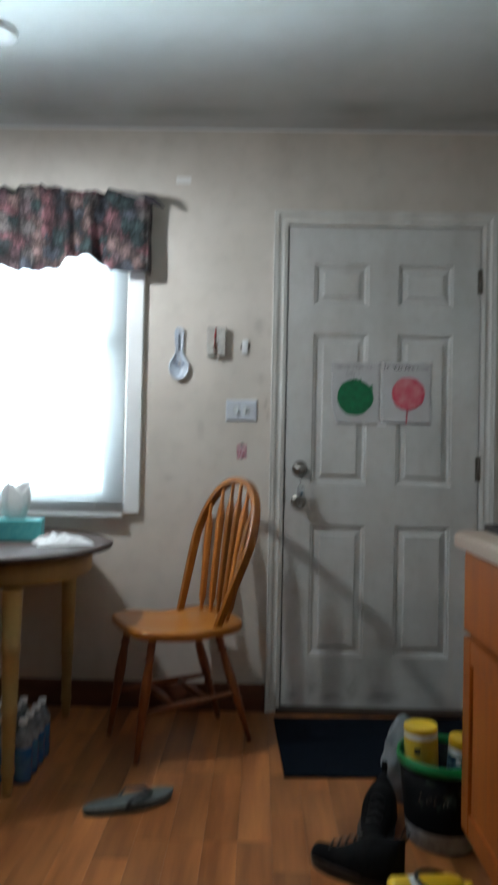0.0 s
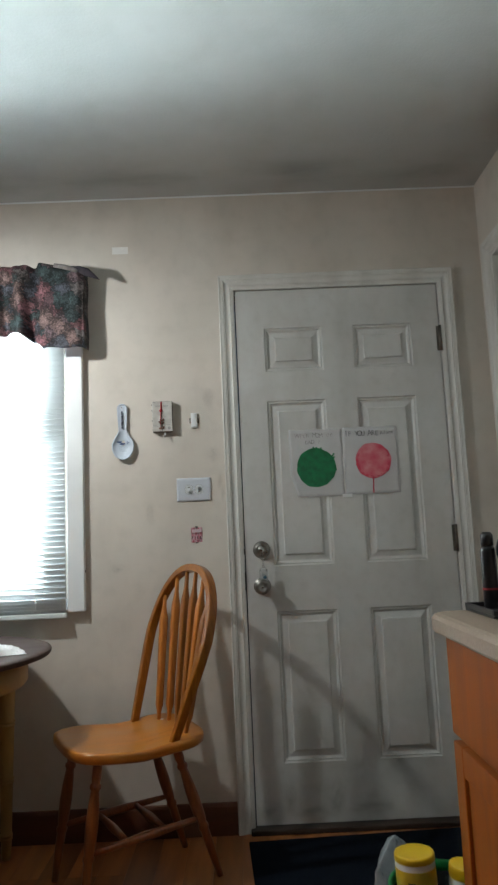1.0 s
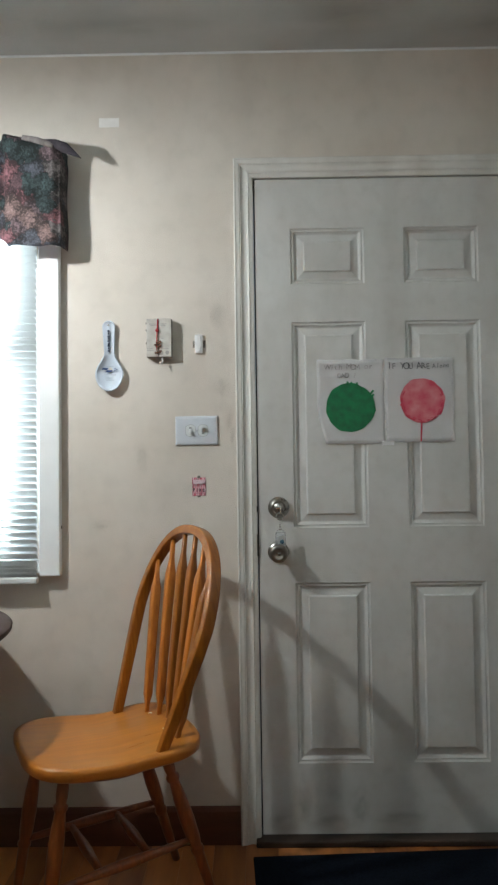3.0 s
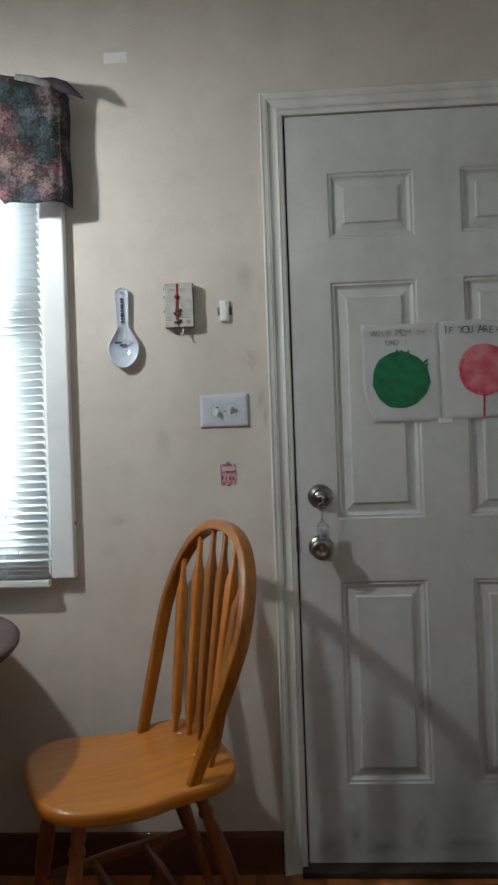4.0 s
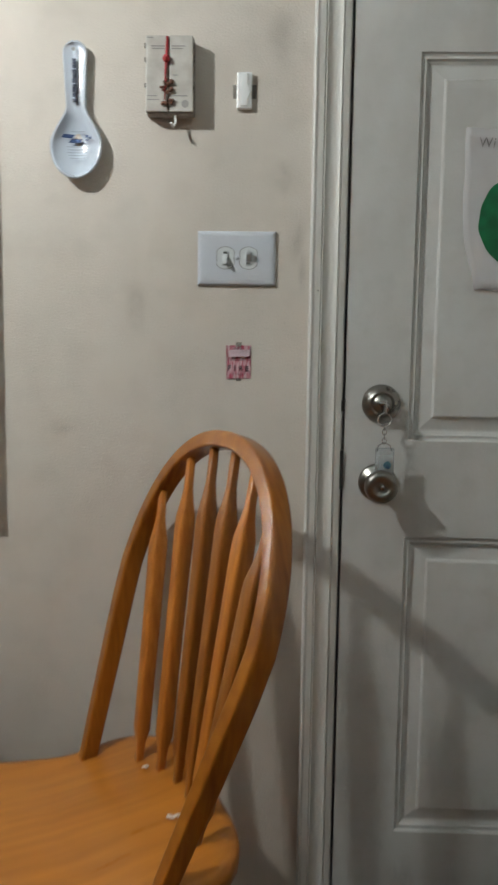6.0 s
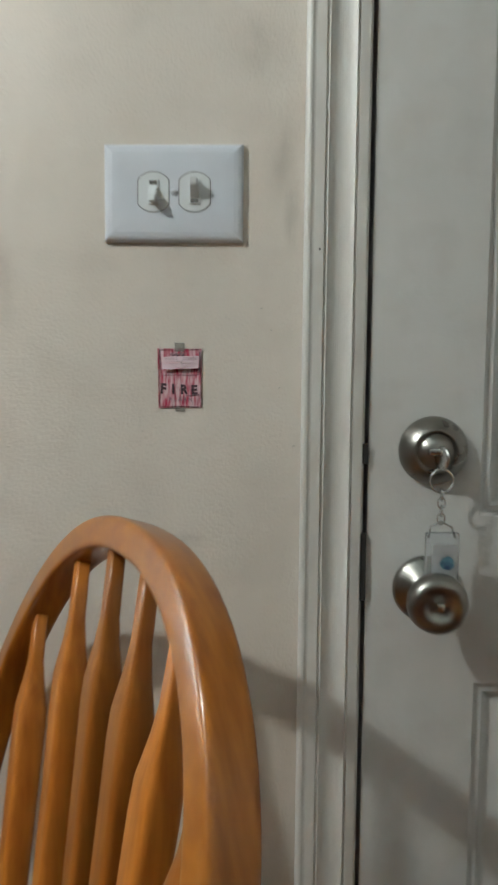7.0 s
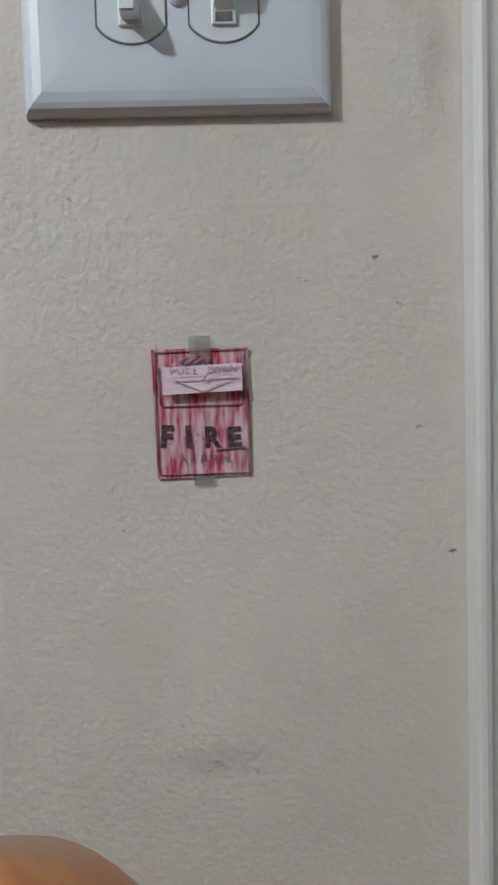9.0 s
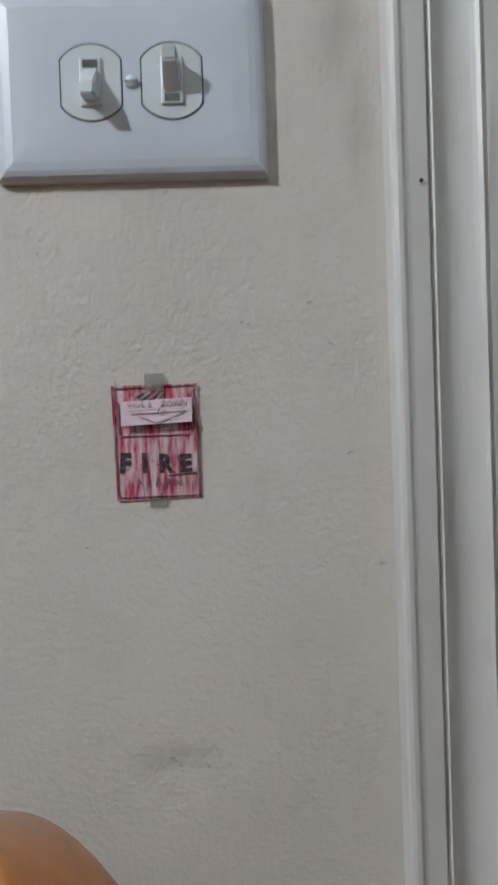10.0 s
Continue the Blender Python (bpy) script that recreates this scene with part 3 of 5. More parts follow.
def build_keys():
    k = thing("key_ring", pose(0.0645, -0.026, 1.005), "key in the deadbolt with chain and clear plastic fob", "keys")
    ring = [(0.011 * math.cos(a), -0.004, -0.009 + 0.011 * math.sin(a)) for a in [2 * math.pi * i / 20 for i in range(20)]]
    part("ring", sweep(ring, (0.0011, 0.0011), side=(0, 1, 0), seg=8, closed=True), STEEL, k, "split steel ring", True)
    part("key_head", lathe([(0, -0.001), (0.011, -0.001), (0.012, 0), (0.011, 0.0012), (0, 0.0012)], 20, m=pose(0.0, -0.003, 0.012, 0, 90, 20)), STEEL, k, "steel key head", True)
    for i in range(4):
        link = [(0.0035 * math.cos(a), 0.0, -0.022 - 0.0075 * i + 0.0055 * math.sin(a)) for a in [2 * math.pi * j / 14 for j in range(14)]]
        ob = part("link", sweep([(p[0] * (i % 2), p[0] * ((i + 1) % 2) - 0.006, p[2]) for p in link], (0.0008, 0.0008), side=(1, 1, 0.2), seg=6, closed=True), STEEL, k, smooth=True)
    bail = [(-0.012, -0.009, -0.062), (-0.010, -0.008, -0.052), (0.0, -0.007, -0.047), (0.010, -0.008, -0.052), (0.012, -0.009, -0.062)]
    part("bail", sweep(bail, (0.0011, 0.0011), side=(0, 1, 0), seg=8), STEEL, k, smooth=True)
    fob = part("fob", box((-0.0155, -0.0135, -0.108), (0.0165, -0.0085, -0.056), 0.0025), CLEAR, k, "clear plastic fob with a pale insert", True)
    part("fob_insert", box((-0.0085, -0.0117, -0.105), (0.0145, -0.0107, -0.068)), TISSUE, fob)
    part("fob_emblem", blob(0.005, -0.085, -0.0138, 0.0065, 0.1, 5, 20), NAVY, fob, "round blue-green emblem")


def build_signs():
    for x0, x1, z0, z1, name in ((0.188, 0.396, 1.216, 1.480, "go"), (0.400, 0.612, 1.220, 1.483, "stop")):
        lab = "thin white paper with painted green circle taped to the door" if name == "go" else \
            "thin white paper with crayoned red circle taped to the door"
        s = thing("paper_sign", Matrix(), lab, "sign", "paper signs on the door")

        def page(u, v):
            x, z = x0 + (x1 - x0) * u, z0 + (z1 - z0) * v
            if name == "go":
                x += 0.024 * max(0.0, 0.38 - v) / 0.38 * (1 - u)
            x += 0.0012 * math.sin(19 * v + u)
            z += 0.0012 * math.sin(15 * u + v)
            curl = 0.0016 * (1 - v) ** 5 + 0.0016 * abs(noise.noise(Vector((u * 5, v * 5, 2.0 + x0))))
            return (x, -0.0007 - curl * 0.7, z)
        thick(part("page", sheet(page, 18, 18), PAPER, s, smooth=True), 0.0003)
        rnd = random.Random(5)
        if name == "go":
            part("circle", blob(0.290, 1.330, -0.0026, 0.0765, 0.030, 3, 90), GREENP, s, "green painted circle")
            bm = bmesh.new()
            for q, e in ((0.55, 0.090), (0.42, 0.084), (1.45, 0.080), (1.60, 0.082), (1.22, 0.081), (-0.2, 0.080)):
                stroke([(0.290 + 0.066 * math.cos(q), 1.330 + 0.066 * math.sin(q)), (0.290 + e * math.cos(q + 0.08), 1.330 + e * math.sin(q + 0.08))], 0.007, -0.0026, bm=bm, depth=0.0005)
            tagged(part("crayon_edge", bm, GREENP, s), "ragged green strokes at the rim", kind="stuff")
            scrawl("word", "With MOM or", 0.288, 1.449, -0.0030, 0.025, FAINT, s, 3, wide=0.54)
            scrawl("word", "DAD ?", 0.281, 1.424, -0.0030, 0.022, FAINT, s, 4, wide=0.54)
        else:
            part("circle", blob(0.514, 1.349, -0.0026, 0.0695, 0.035, 8, 90), REDP, s, "red crayoned circle")
            bm = bmesh.new()
            for k in range(46):
                q = math.radians(rnd.uniform(150, 395))
                d, w = rnd.uniform(0.060, 0.0705), rnd.uniform(0.08, 0.22)
                stroke([(0.514 + d * math.cos(q + w * j) , 1.349 + (d + rnd.uniform(-0.002, 0.002)) * math.sin(q + w * j)) for j in (0, 0.5, 1)], rnd.uniform(0.0012, 0.0035), -0.0033, bm=bm)
            tagged(part("circle_rim", bm, REDD, s), "dark red crayon strokes round the rim", kind="stuff")
            part("stem", stroke([(0.511, 1.284), (0.509, 1.25), (0.508, 1.222)], 0.005, -0.0028), REDD, s, "red crayon stem")
            scrawl("word", "IF YOU ARE", 0.474, 1.448, -0.0030, 0.029, SIGNINK, s, 6, wide=0.46)
            scrawl("word", "Alone", 0.574, 1.451, -0.0030, 0.021, SIGNINK, s, 7, wide=0.50)
    t = thing("tape_strip", Matrix(), "glossy clear tape strip holding the paper signs", "tape")
    part("strip", box((0.386, -0.0036, 1.210), (0.424, -0.0028, 1.223), 0.0003), WHITE, t)


def build_window():
    w = thing("window_1", Matrix(), "white vinyl sash window, bright daylight behind", "window", kind="structure")
    for lo, hi in (((WX0, 0.0, WZ0), (WX0 + 0.05, 0.1, WZ1)), ((WX1 - 0.088, 0.0, WZ0), (WX1, 0.1, WZ1)),
                   ((WX0 + 0.05, 0.0, WZ0), (WX1 - 0.088, 0.1, WZ0 + 0.05)), ((WX0 + 0.05, 0.0, WZ1 - 0.05), (WX1 - 0.088, 0.1, WZ1)),
                   ((WX0 + 0.05, 0.03, 1.44), (WX1 - 0.088, 0.09, 1.49))):
        part("window_frame", box([c + 0.001 for c in lo], [c - 0.001 for c in hi], 0.003), VINYL, w)
    for z0, z1 in ((WZ0 + 0.052, 1.438), (1.492, WZ1 - 0.052)):
        g = part("pane", box((WX0 + 0.052, 0.058, z0), (WX1 - 0.090, 0.062, z1)), GLASS, w)
        g.visible_shadow = False
    part("window_trim", box((-0.6765, -0.032, 0.822), (-0.6120, -0.0005, 2.12), 0.004), VINYL, w, "white side trim")
    part("window_trim", box((WX0 - 0.065, -0.022, 0.824), (WX0 + 0.004, -0.0005, 2.12), 0.003), VINYL, w)
    part("window_trim", box((WX0 + 0.005, -0.018, 0.83), (WX1 + 0.010, -0.0005, 0.872), 0.003), VINYL, w)
    part("window_trim", box((WX0 + 0.005, -0.018, 2.055), (WX1 + 0.010, -0.0005, 2.12), 0.003), VINYL, w)
    part("clip_hole", box((-0.6135, -0.014, 0.966), (-0.6107, -0.008, 0.975)), DARK, w, "dark clip notch")
    b = thing("window_blind", Matrix(), "white narrow-slat horizontal blind, lowered with slats tilted", "blind")
    bx0, bx1, yb = -1.88, -0.6770, -0.040
    part("headrail", box((bx0, yb - 0.018, 2.06), (bx1, -0.0195, 2.10), 0.003), SLAT, b)
    part("bottom_rail", box((bx0, yb - 0.012, 0.803), (bx1, yb + 0.012, 0.822), 0.004), SLAT, b)
    bm = bmesh.new()
    th = radians(-38)
    prof = [(0.0130 * (k / 3 - 1), 0.0020 * (1 - (k / 3 - 1) ** 2)) for k in range(7)]
    ring = [(y, z + 0.0005) for y, z in prof] + [(y, z - 0.0005) for y, z in reversed(prof)]
    rot = [(y * math.cos(th) - z * math.sin(th), y * math.sin(th) + z * math.cos(th)) for y, z in ring]
    a = [bm.verts.new((bx0 + 0.004, y, z)) for y, z in rot]
    c = [bm.verts.new((bx1 - 0.004, y, z)) for y, z in rot]
    for k in range(len(rot)):
        j = (k + 1) % len(rot)
        bm.faces.new((a[k], a[j], c[j], c[k]))
    bm.faces.new(a)
    bm.faces.new(c[::-1])
    first = part("slat", bm, SLAT, b, smooth=True)
    z, k = 0.829, 0
    while z < 2.045:
        ob = first if k == 0 else new("slat", first.data)
        ob.parent = b
        ob.location = (0, yb, z)
        ob.rotation_euler = (radians(random.Random(k).uniform(-2.5, 2.5)), 0, radians(random.Random(k + 90).uniform(-0.06, 0.06)))
        z += 0.012 if k < 3 else 0.0213
        k += 1
    for x in (-0.79, -1.28, -1.77):
        part("ladder_cord", sweep([(x, yb - 0.0140, 0.82), (x, yb - 0.0140, 1.5), (x, yb - 0.0140, 2.06)], (0.0009, 0.0009), side=(1, 0, 0), seg=6), TISSUE, b)
    part("wand", sweep([(-1.218, yb - 0.022, 2.06), (-1.218, yb - 0.024, 1.75)], (0.003, 0.003), side=(1, 0, 0), seg=8), CLEAR, b, "clear tilt wand")


def build_valance():
    v = thing("valance", Matrix(), "dark floral gathered fabric valance hung over the window", "valance")
    x0, x1 = -1.95, -0.590

    def low(x):
        if x > -0.735:
            return 1.822 + 0.002 * math.sin(60 * x)
        z = 1.824 + 0.009 * math.sin(19 * x) + 0.004 * math.sin(57 * x)
        for c in (-0.845, -1.66):
            if abs(x - c) < 0.105:
                z += 0.055 * math.cos((x - c) / 0.105 * math.pi / 2) ** 0.7
        return z

    def top(x):
        base = 2.158 + 0.013 * math.sin(17 * x + 0.6) + 0.010 * max(0.0, math.sin(58 * x + 1)) + 0.006 * math.sin(83 * x)
        if x > -0.765:
            base = 2.166 - 0.008 * math.sin((x + 0.765) * 20)
        return base - max(0.0, (x + 0.74)) * 0.20

    def cloth(u, w):
        s = u * 1.06
        if s <= 1.0:
            x, y = x0 + (x1 - x0) * s, -0.112
            calm = 0.16 if x > -0.755 else 1.0
            k = 0.5 + 0.9 * abs(noise.noise(Vector((x * 8, 0, 5))))
            pleat = math.sin(58 * x + 2.5 * math.sin(6 * x) + 0.5 * w)
            y += calm * (0.024 * k * math.copysign(abs(pleat) ** 0.7, pleat) + 0.008 * math.sin(133 * x + 4 * w)) * (0.6 + 0.5 * (1 - w))
            y += 0.012 * math.sin(math.pi * w) + 0.010 * noise.noise(Vector((x * 14, w * 3, 1)))
            if -0.80 < x < -0.755:
                y += 0.014 * math.sin((x + 0.80) / 0.045 * math.pi)
            if x > -0.61:
                y += (x + 0.61) * 0.9
        else:
            x, y = x1 + 0.002 * math.sin(9 * w), -0.094 + (s - 1.0) / 0.06 * 0.089
        z = low(x) + 0.012 * max(0.0, s - 1.0) / 0.06 * (1 - w) + (top(x) - low(x)) * w
        if w > 0.86:
            y -= 0.010 * math.sin((w - 0.86) / 0.14 * math.pi)
        return (x, y, z)
    thick(part("cloth", sheet(cloth, 340, 30), CLOTH, v, smooth=True), 0.002)
    part("rod", sweep([(x0, -0.034, 2.122), (x1 - 0.004, -0.034, 2.122)], (0.008, 0.004), side=(0, 0, 1), seg=8), WHITE, v)
    hem = [(-0.695, -0.124, 2.146), (-0.650, -0.125, 2.136), (-0.603, -0.122, 2.121)]
    part("folded_hem", sweep(hem, [(0.008, 0.003), (0.010, 0.003), (0.009, 0.003)], side=(0, 0, 1), seg=8), HEMC, v, "pale grey wrong side of the hem", True)
    tip = [(-0.650, -0.116, 2.140), (-0.600, -0.117, 2.130), (-0.570, -0.114, 2.117), (-0.545, -0.109, 2.102), (-0.522, -0.104, 2.088)]
    part("corner_tuck", sweep(tip, [(0.004, 0.004), (0.013, 0.009), (0.017, 0.008), (0.009, 0.006), (0.001, 0.001)], side=(0, 0, 1), seg=10), DARKC, v, "dark twisted corner", True)


def build_switch():
    s = thing("light_switch", pose(-0.1905, 0, 1.2645), "white double toggle light switch with oversize plate, one up one down", "switch")
    w, h, d = 0.0662, 0.0454, 0.0085
    bm = bmesh.new()
    loops = []
    for i, y in ((0, -0.0003), (0.0003, -0.0030), (0.0010, -0.0046), (0.0024, -0.0060), (0.0046, -0.0070), (0.0085, -0.0078), (0.016, -0.0083), (0.026, -d)):
        loops.append([bm.verts.new((x, y, z)) for x, z in ((-w + i, -h + i), (w - i, -h + i), (w - i, h - i), (-w + i, h - i))])
    for a, b in zip(loops, loops[1:]):
        for k in range(4):
            bm.faces.new((a[k], a[(k + 1) % 4], b[(k + 1) % 4], b[k]))
    bm.faces.new(loops[-1])
    part("plate", bm, PLATE, s, smooth=False)
    for cx, up in ((-0.0185, False), (0.0205, True)):
        def oval(r, cut, n=40):
            out = []
            for k in range(n):
                a = 2 * math.pi * k / n
                out.append((cx + max(-cut, min(cut, r * math.cos(a))), r * math.sin(a)))
            return out
        groove = bmesh.new()
        g1 = [groove.verts.new((x, -d - 0.0001, z)) for x, z in oval(0.0190, 0.0152)]
        g2 = [groove.verts.new((x, -d - 0.0001, z)) for x, z in oval(0.0183, 0.0145)]
        for k in range(40):
            groove.faces.new((g1[k], g1[(k + 1) % 40], g2[(k + 1) % 40], g2[k]))
        part("groove", groove, GREYD, s, "dark gap round the switch insert")
        ins = bmesh.new()
        a0 = [ins.verts.new((x, -d + 0.0005, z)) for x, z in oval(0.0183, 0.0145)]
        a1 = [ins.verts.new((x, -d - 0.0005, z)) for x, z in oval(0.0180, 0.0142)]
        for k in range(40):
            ins.faces.new((a0[k], a0[(k + 1) % 40], a1[(k + 1) % 40], a1[k]))
        ins.faces.new(a1)
        insert = part("insert", ins, IVORY, s)
        part("toggle_frame", box((cx - 0.0053, -d - 0.0018, -0.0115), (cx + 0.0053, -d - 0.0003, 0.0115), 0.0006), IVORY, insert)
        part("slot", box((cx - 0.0036, -d - 0.0021, (-0.0102 if up else 0.0065)), (cx + 0.0036, -d - 0.0017, (-0.0065 if up else 0.0102))), GREYD, insert)
        sg = 1 if up else -1
        tog = bmesh.new()
        a = [tog.verts.new((cx + x, -d - 0.0017, z)) for x, z in ((-0.0040, -sg * 0.0062), (0.0040, -sg * 0.0062), (0.0040, sg * 0.0092), (-0.0040, sg * 0.0092))]
        b = [tog.verts.new((cx + x, -d - y, z)) for x, y, z in ((-0.0034, 0.0118, sg * 0.0045), (0.0034, 0.0118, sg * 0.0045), (0.0034, 0.0134, sg * 0.0112), (-0.0034, 0.0134, sg * 0.0112))]
        for k in range(4):
            tog.faces.new((a[k], a[(k + 1) % 4], b[(k + 1) % 4], b[k]))
        tog.faces.new(b)
        bmesh.ops.bevel(tog, geom=tog.edges[:], offset=0.0008, segments=2, affect="EDGES")
        part("toggle", tog, IVORY, s, smooth=False)
    sc = part("screw", lathe([(0, 0), (0.0034, 0), (0.003, 0.0012), (0, 0.0016)], 16, m=Matrix.Translation((0.0010, -d, 0)) @ FACE), PLATE, s, smooth=True)
    part("screw_slot", box((-0.0022, -d - 0.0018, -0.0004), (0.0042, -d - 0.0013, 0.0004)), GREYT, sc)


def build_alarm_drawing():
    s = thing("paper_drawing", pose(-0.1852, 0, 1.0900), "small hand-drawn red crayon fire alarm taped to the wall", "drawing")
    w, h = 0.0215, 0.0285

    def page(u, v):
        x = -w + 2 * w * u + 0.0012 * (1 - v) * (1 - u)
        z = -h + 2 * h * v
        lift = 0.0005 * max(0, u - 0.8) * 5 * max(0.0, v - 0.3) * 0.8 + 0.0002 * (1 - v) ** 5 * (1 - u)
        return (x, -0.0008 - lift, z - 0.0008 * (1 - u) * (1 - v))
    thick(part("page", sheet(page, 12, 12), CRAY, s), 0.0002)
    y = -0.0013
    part("edge_line", stroke([(-0.0195, -0.027), (-0.0202, 0.0), (-0.0200, 0.0272), (0.0195, 0.0278), (0.0200, 0.0265), (0.0207, 0.0), (0.0205, -0.0272), (-0.0190, -0.0275)], 0.0003, y), PENCIL, s)
    part("pull_line", stroke([(-0.0185, 0.0205), (-0.0183, 0.0045), (-0.0172, 0.0032), (0.0170, 0.0032), (0.0180, 0.0045), (0.0184, 0.021)], 0.00035, y), PENCIL, s)
    part("scribble", stroke([(-0.009, 0.0225), (-0.006, 0.0245), (-0.007, 0.0215), (-0.002, 0.0240), (-0.003, 0.021), (0.002, 0.0245), (0.0015, 0.0205), (0.005, 0.024), (0.004, 0.021)], 0.0018, y), PENCIL, s)
    part("shade_line", stroke([(0.0197, 0.0255), (0.0200, 0.016), (0.0196, 0.006)], 0.0014, y), PENCIL, s)
    flap = part("flap", sheet(lambda u, v: (-0.0165 + 0.0352 * u, -0.0018 - 0.0026 * (1 - v), 0.0082 + 0.0122 * v + 0.0012 * u), 8, 4), FLAP, s, "pale pink paper flap")
    thick(flap, 0.0002)
    yf = -0.0048
    part("arrow", stroke([(-0.0125, 0.0155), (0.0010, 0.0092), (0.0150, 0.0165), (-0.0125, 0.0155)], 0.0003, yf), FADED, flap)
    scrawl("word", "PULL DOWN", 0.0012, 0.0172, yf + 0.0018, 0.0047, FADED, flap, 12, wide=0.72)
    part("staple", stroke([(0.0018, 0.0142), (0.0033, 0.0172)], 0.0006, yf), STEEL, flap, "bright staple")
    scrawl("word", "FIRE", -0.0008, -0.0152, y, 0.0122, SOFTINK, s, 2, "heavy black crayon letters", wide=0.84, bold=0.0006, loose=0.6)
    bm = bmesh.new()
    rnd = random.Random(9)
    for k in range(14):
        x, z = rnd.uniform(-0.0195, 0.0175), rnd.uniform(-0.0150, -0.0090)
        stroke([(x, z), (x + rnd.uniform(-0.002, 0.003), z + rnd.uniform(-0.0012, 0.0012))], rnd.uniform(0.0002, 0.0005), y, bm=bm, depth=0.0002)
    for k in range(30):
        x, z = rnd.uniform(-0.0195, 0.0195), rnd.uniform(-0.027, 0.026)
        stroke([(x, z), (x + rnd.uniform(-0.001, 0.001), z + rnd.uniform(-0.008, 0.008))], rnd.uniform(0.0001, 0.0003), y, bm=bm, depth=0.0002)
    tagged(part("pencil_texture", bm, PENCIL, s), "loose dark pencil strokes", kind="stuff")
    scrawl("word", "ALARM", 0.0008, -0.0225, y, 0.0058, PENCIL, s, 5, wide=0.82)
    part("pencil_rule", stroke([(0.0060, -0.0168), (0.0195, -0.0160)], 0.0006, y), PENCIL, s)
    part("tape", box((-0.0045, -0.0018, 0.0255), (0.0050, -0.0016, 0.0340)), TAPE, s, "grey tape tab")
    part("tape", box((-0.0040, -0.0012, -0.0325), (0.0050, -0.0004, -0.0278)), TAPE, s, "grey tape tab")


def build_spoon():
    s = thing("spoon_rest", pose(-0.4585, 0, 1.3935) @ Matrix.Diagonal((0.94, 1, 0.955, 1)), "white glazed ceramic spoon rest with blue lettering on the wall", "spoon rest")
    L = 0.225

    def half(v):
        if v < 0.44:
            return 0.0435 * math.sqrt(max(0.0, 1 - ((v - 0.235) / 0.236) ** 2)) if v < 0.24 else 0.0435 - 0.0275 * (0.5 - 0.5 * math.cos(math.pi * min(1, (v - 0.24) / 0.30)))
        if v < 0.54:
            return 0.0435 - 0.0275 * (0.5 - 0.5 * math.cos(math.pi * min(1, (v - 0.24) / 0.30)))
        if v < 0.93:
            return 0.016 + 0.0045 * ((v - 0.54) / 0.39)
        return 0.0205 * math.sqrt(max(0.0, 1 - ((v - 0.93) / 0.071) ** 2))

    def bowl(u, v):
        q = 2 * u - 1
        x = q * max(half(v), 0.0005)
        deep = 0.020 * (max(0.0, 1 - ((v - 0.25) / 0.27) ** 2)) if v < 0.52 else 0.0
        e = min(1.0, half(v) / 0.015)
        y = -0.014 - 0.010 * max(0.0, 1 - v / 0.5) + (deep * (1 - q * q) ** 0.8 * 0.75 + 0.004 * (1 - q * q)) * e
        return (x - 0.003 * v, y, L * v)
    thick(part("bowl", sheet(lambda u, v: bowl(u, v * v * (3 - 2 * v)), 24, 70), CERAM, s, smooth=True), 0.0045, 1.0)
    part("hole", lathe([(0, 0), (0.0035, 0), (0, 0.0006)], 14, m=Matrix.Translation((-0.003, -0.0165, 0.213)) @ FACE), GREYT, s, "dark hanging hole")
    for k in range(9):
        wz = 0.0052 + 0.001 * ((k * 7) % 3)
        part("lettering_bar", box((-0.0062 + 0.0007 * (k % 2), -0.0166, 0.126 + k * 0.0080), (0.0012 - 0.0008 * ((k * 5) % 3), -0.0128, 0.126 + k * 0.0080 + wz)), NAVYI, s)

    def print_mark(x0, x1, z0, z1, slant, ink, lab):
        def at(u, v):
            z = z0 + (z1 - z0) * v
            x = x0 + (x1 - x0) * u + slant * (v - 0.5)
            w = z / L
            p = bowl((x + 0.003 * w) / (2 * max(half(w), 0.0005)) + 0.5, w)
            return (p[0], p[1] - 0.0051, p[2])
        thick(part("print_mark", sheet(at, 6, 2), ink, s, lab), 0.0003)
    for x0, x1, z0, z1, sl in ((-0.026, -0.008, 0.068, 0.0745, 0.004), (-0.014, 0.006, 0.0605, 0.067, 0.006), (0.014, 0.019, 0.069, 0.073, 0), (0.014, 0.018, 0.0625, 0.0665, 0), (0.021, 0.025, 0.066, 0.070, 0)):
        print_mark(x0, x1, z0, z1, sl, BLUE, "blue printed mark")
    for x0, x1, z in ((-0.012, 0.012, 0.0785), (-0.020, 0.020, 0.0525), (-0.018, 0.018, 0.0475), (-0.018, 0.016, 0.0425), (-0.016, 0.017, 0.0375), (-0.013, 0.014, 0.0325)):
        print_mark(x0, x1, z, z + 0.0013, 0, PALEB, "pale blue-grey printed line")


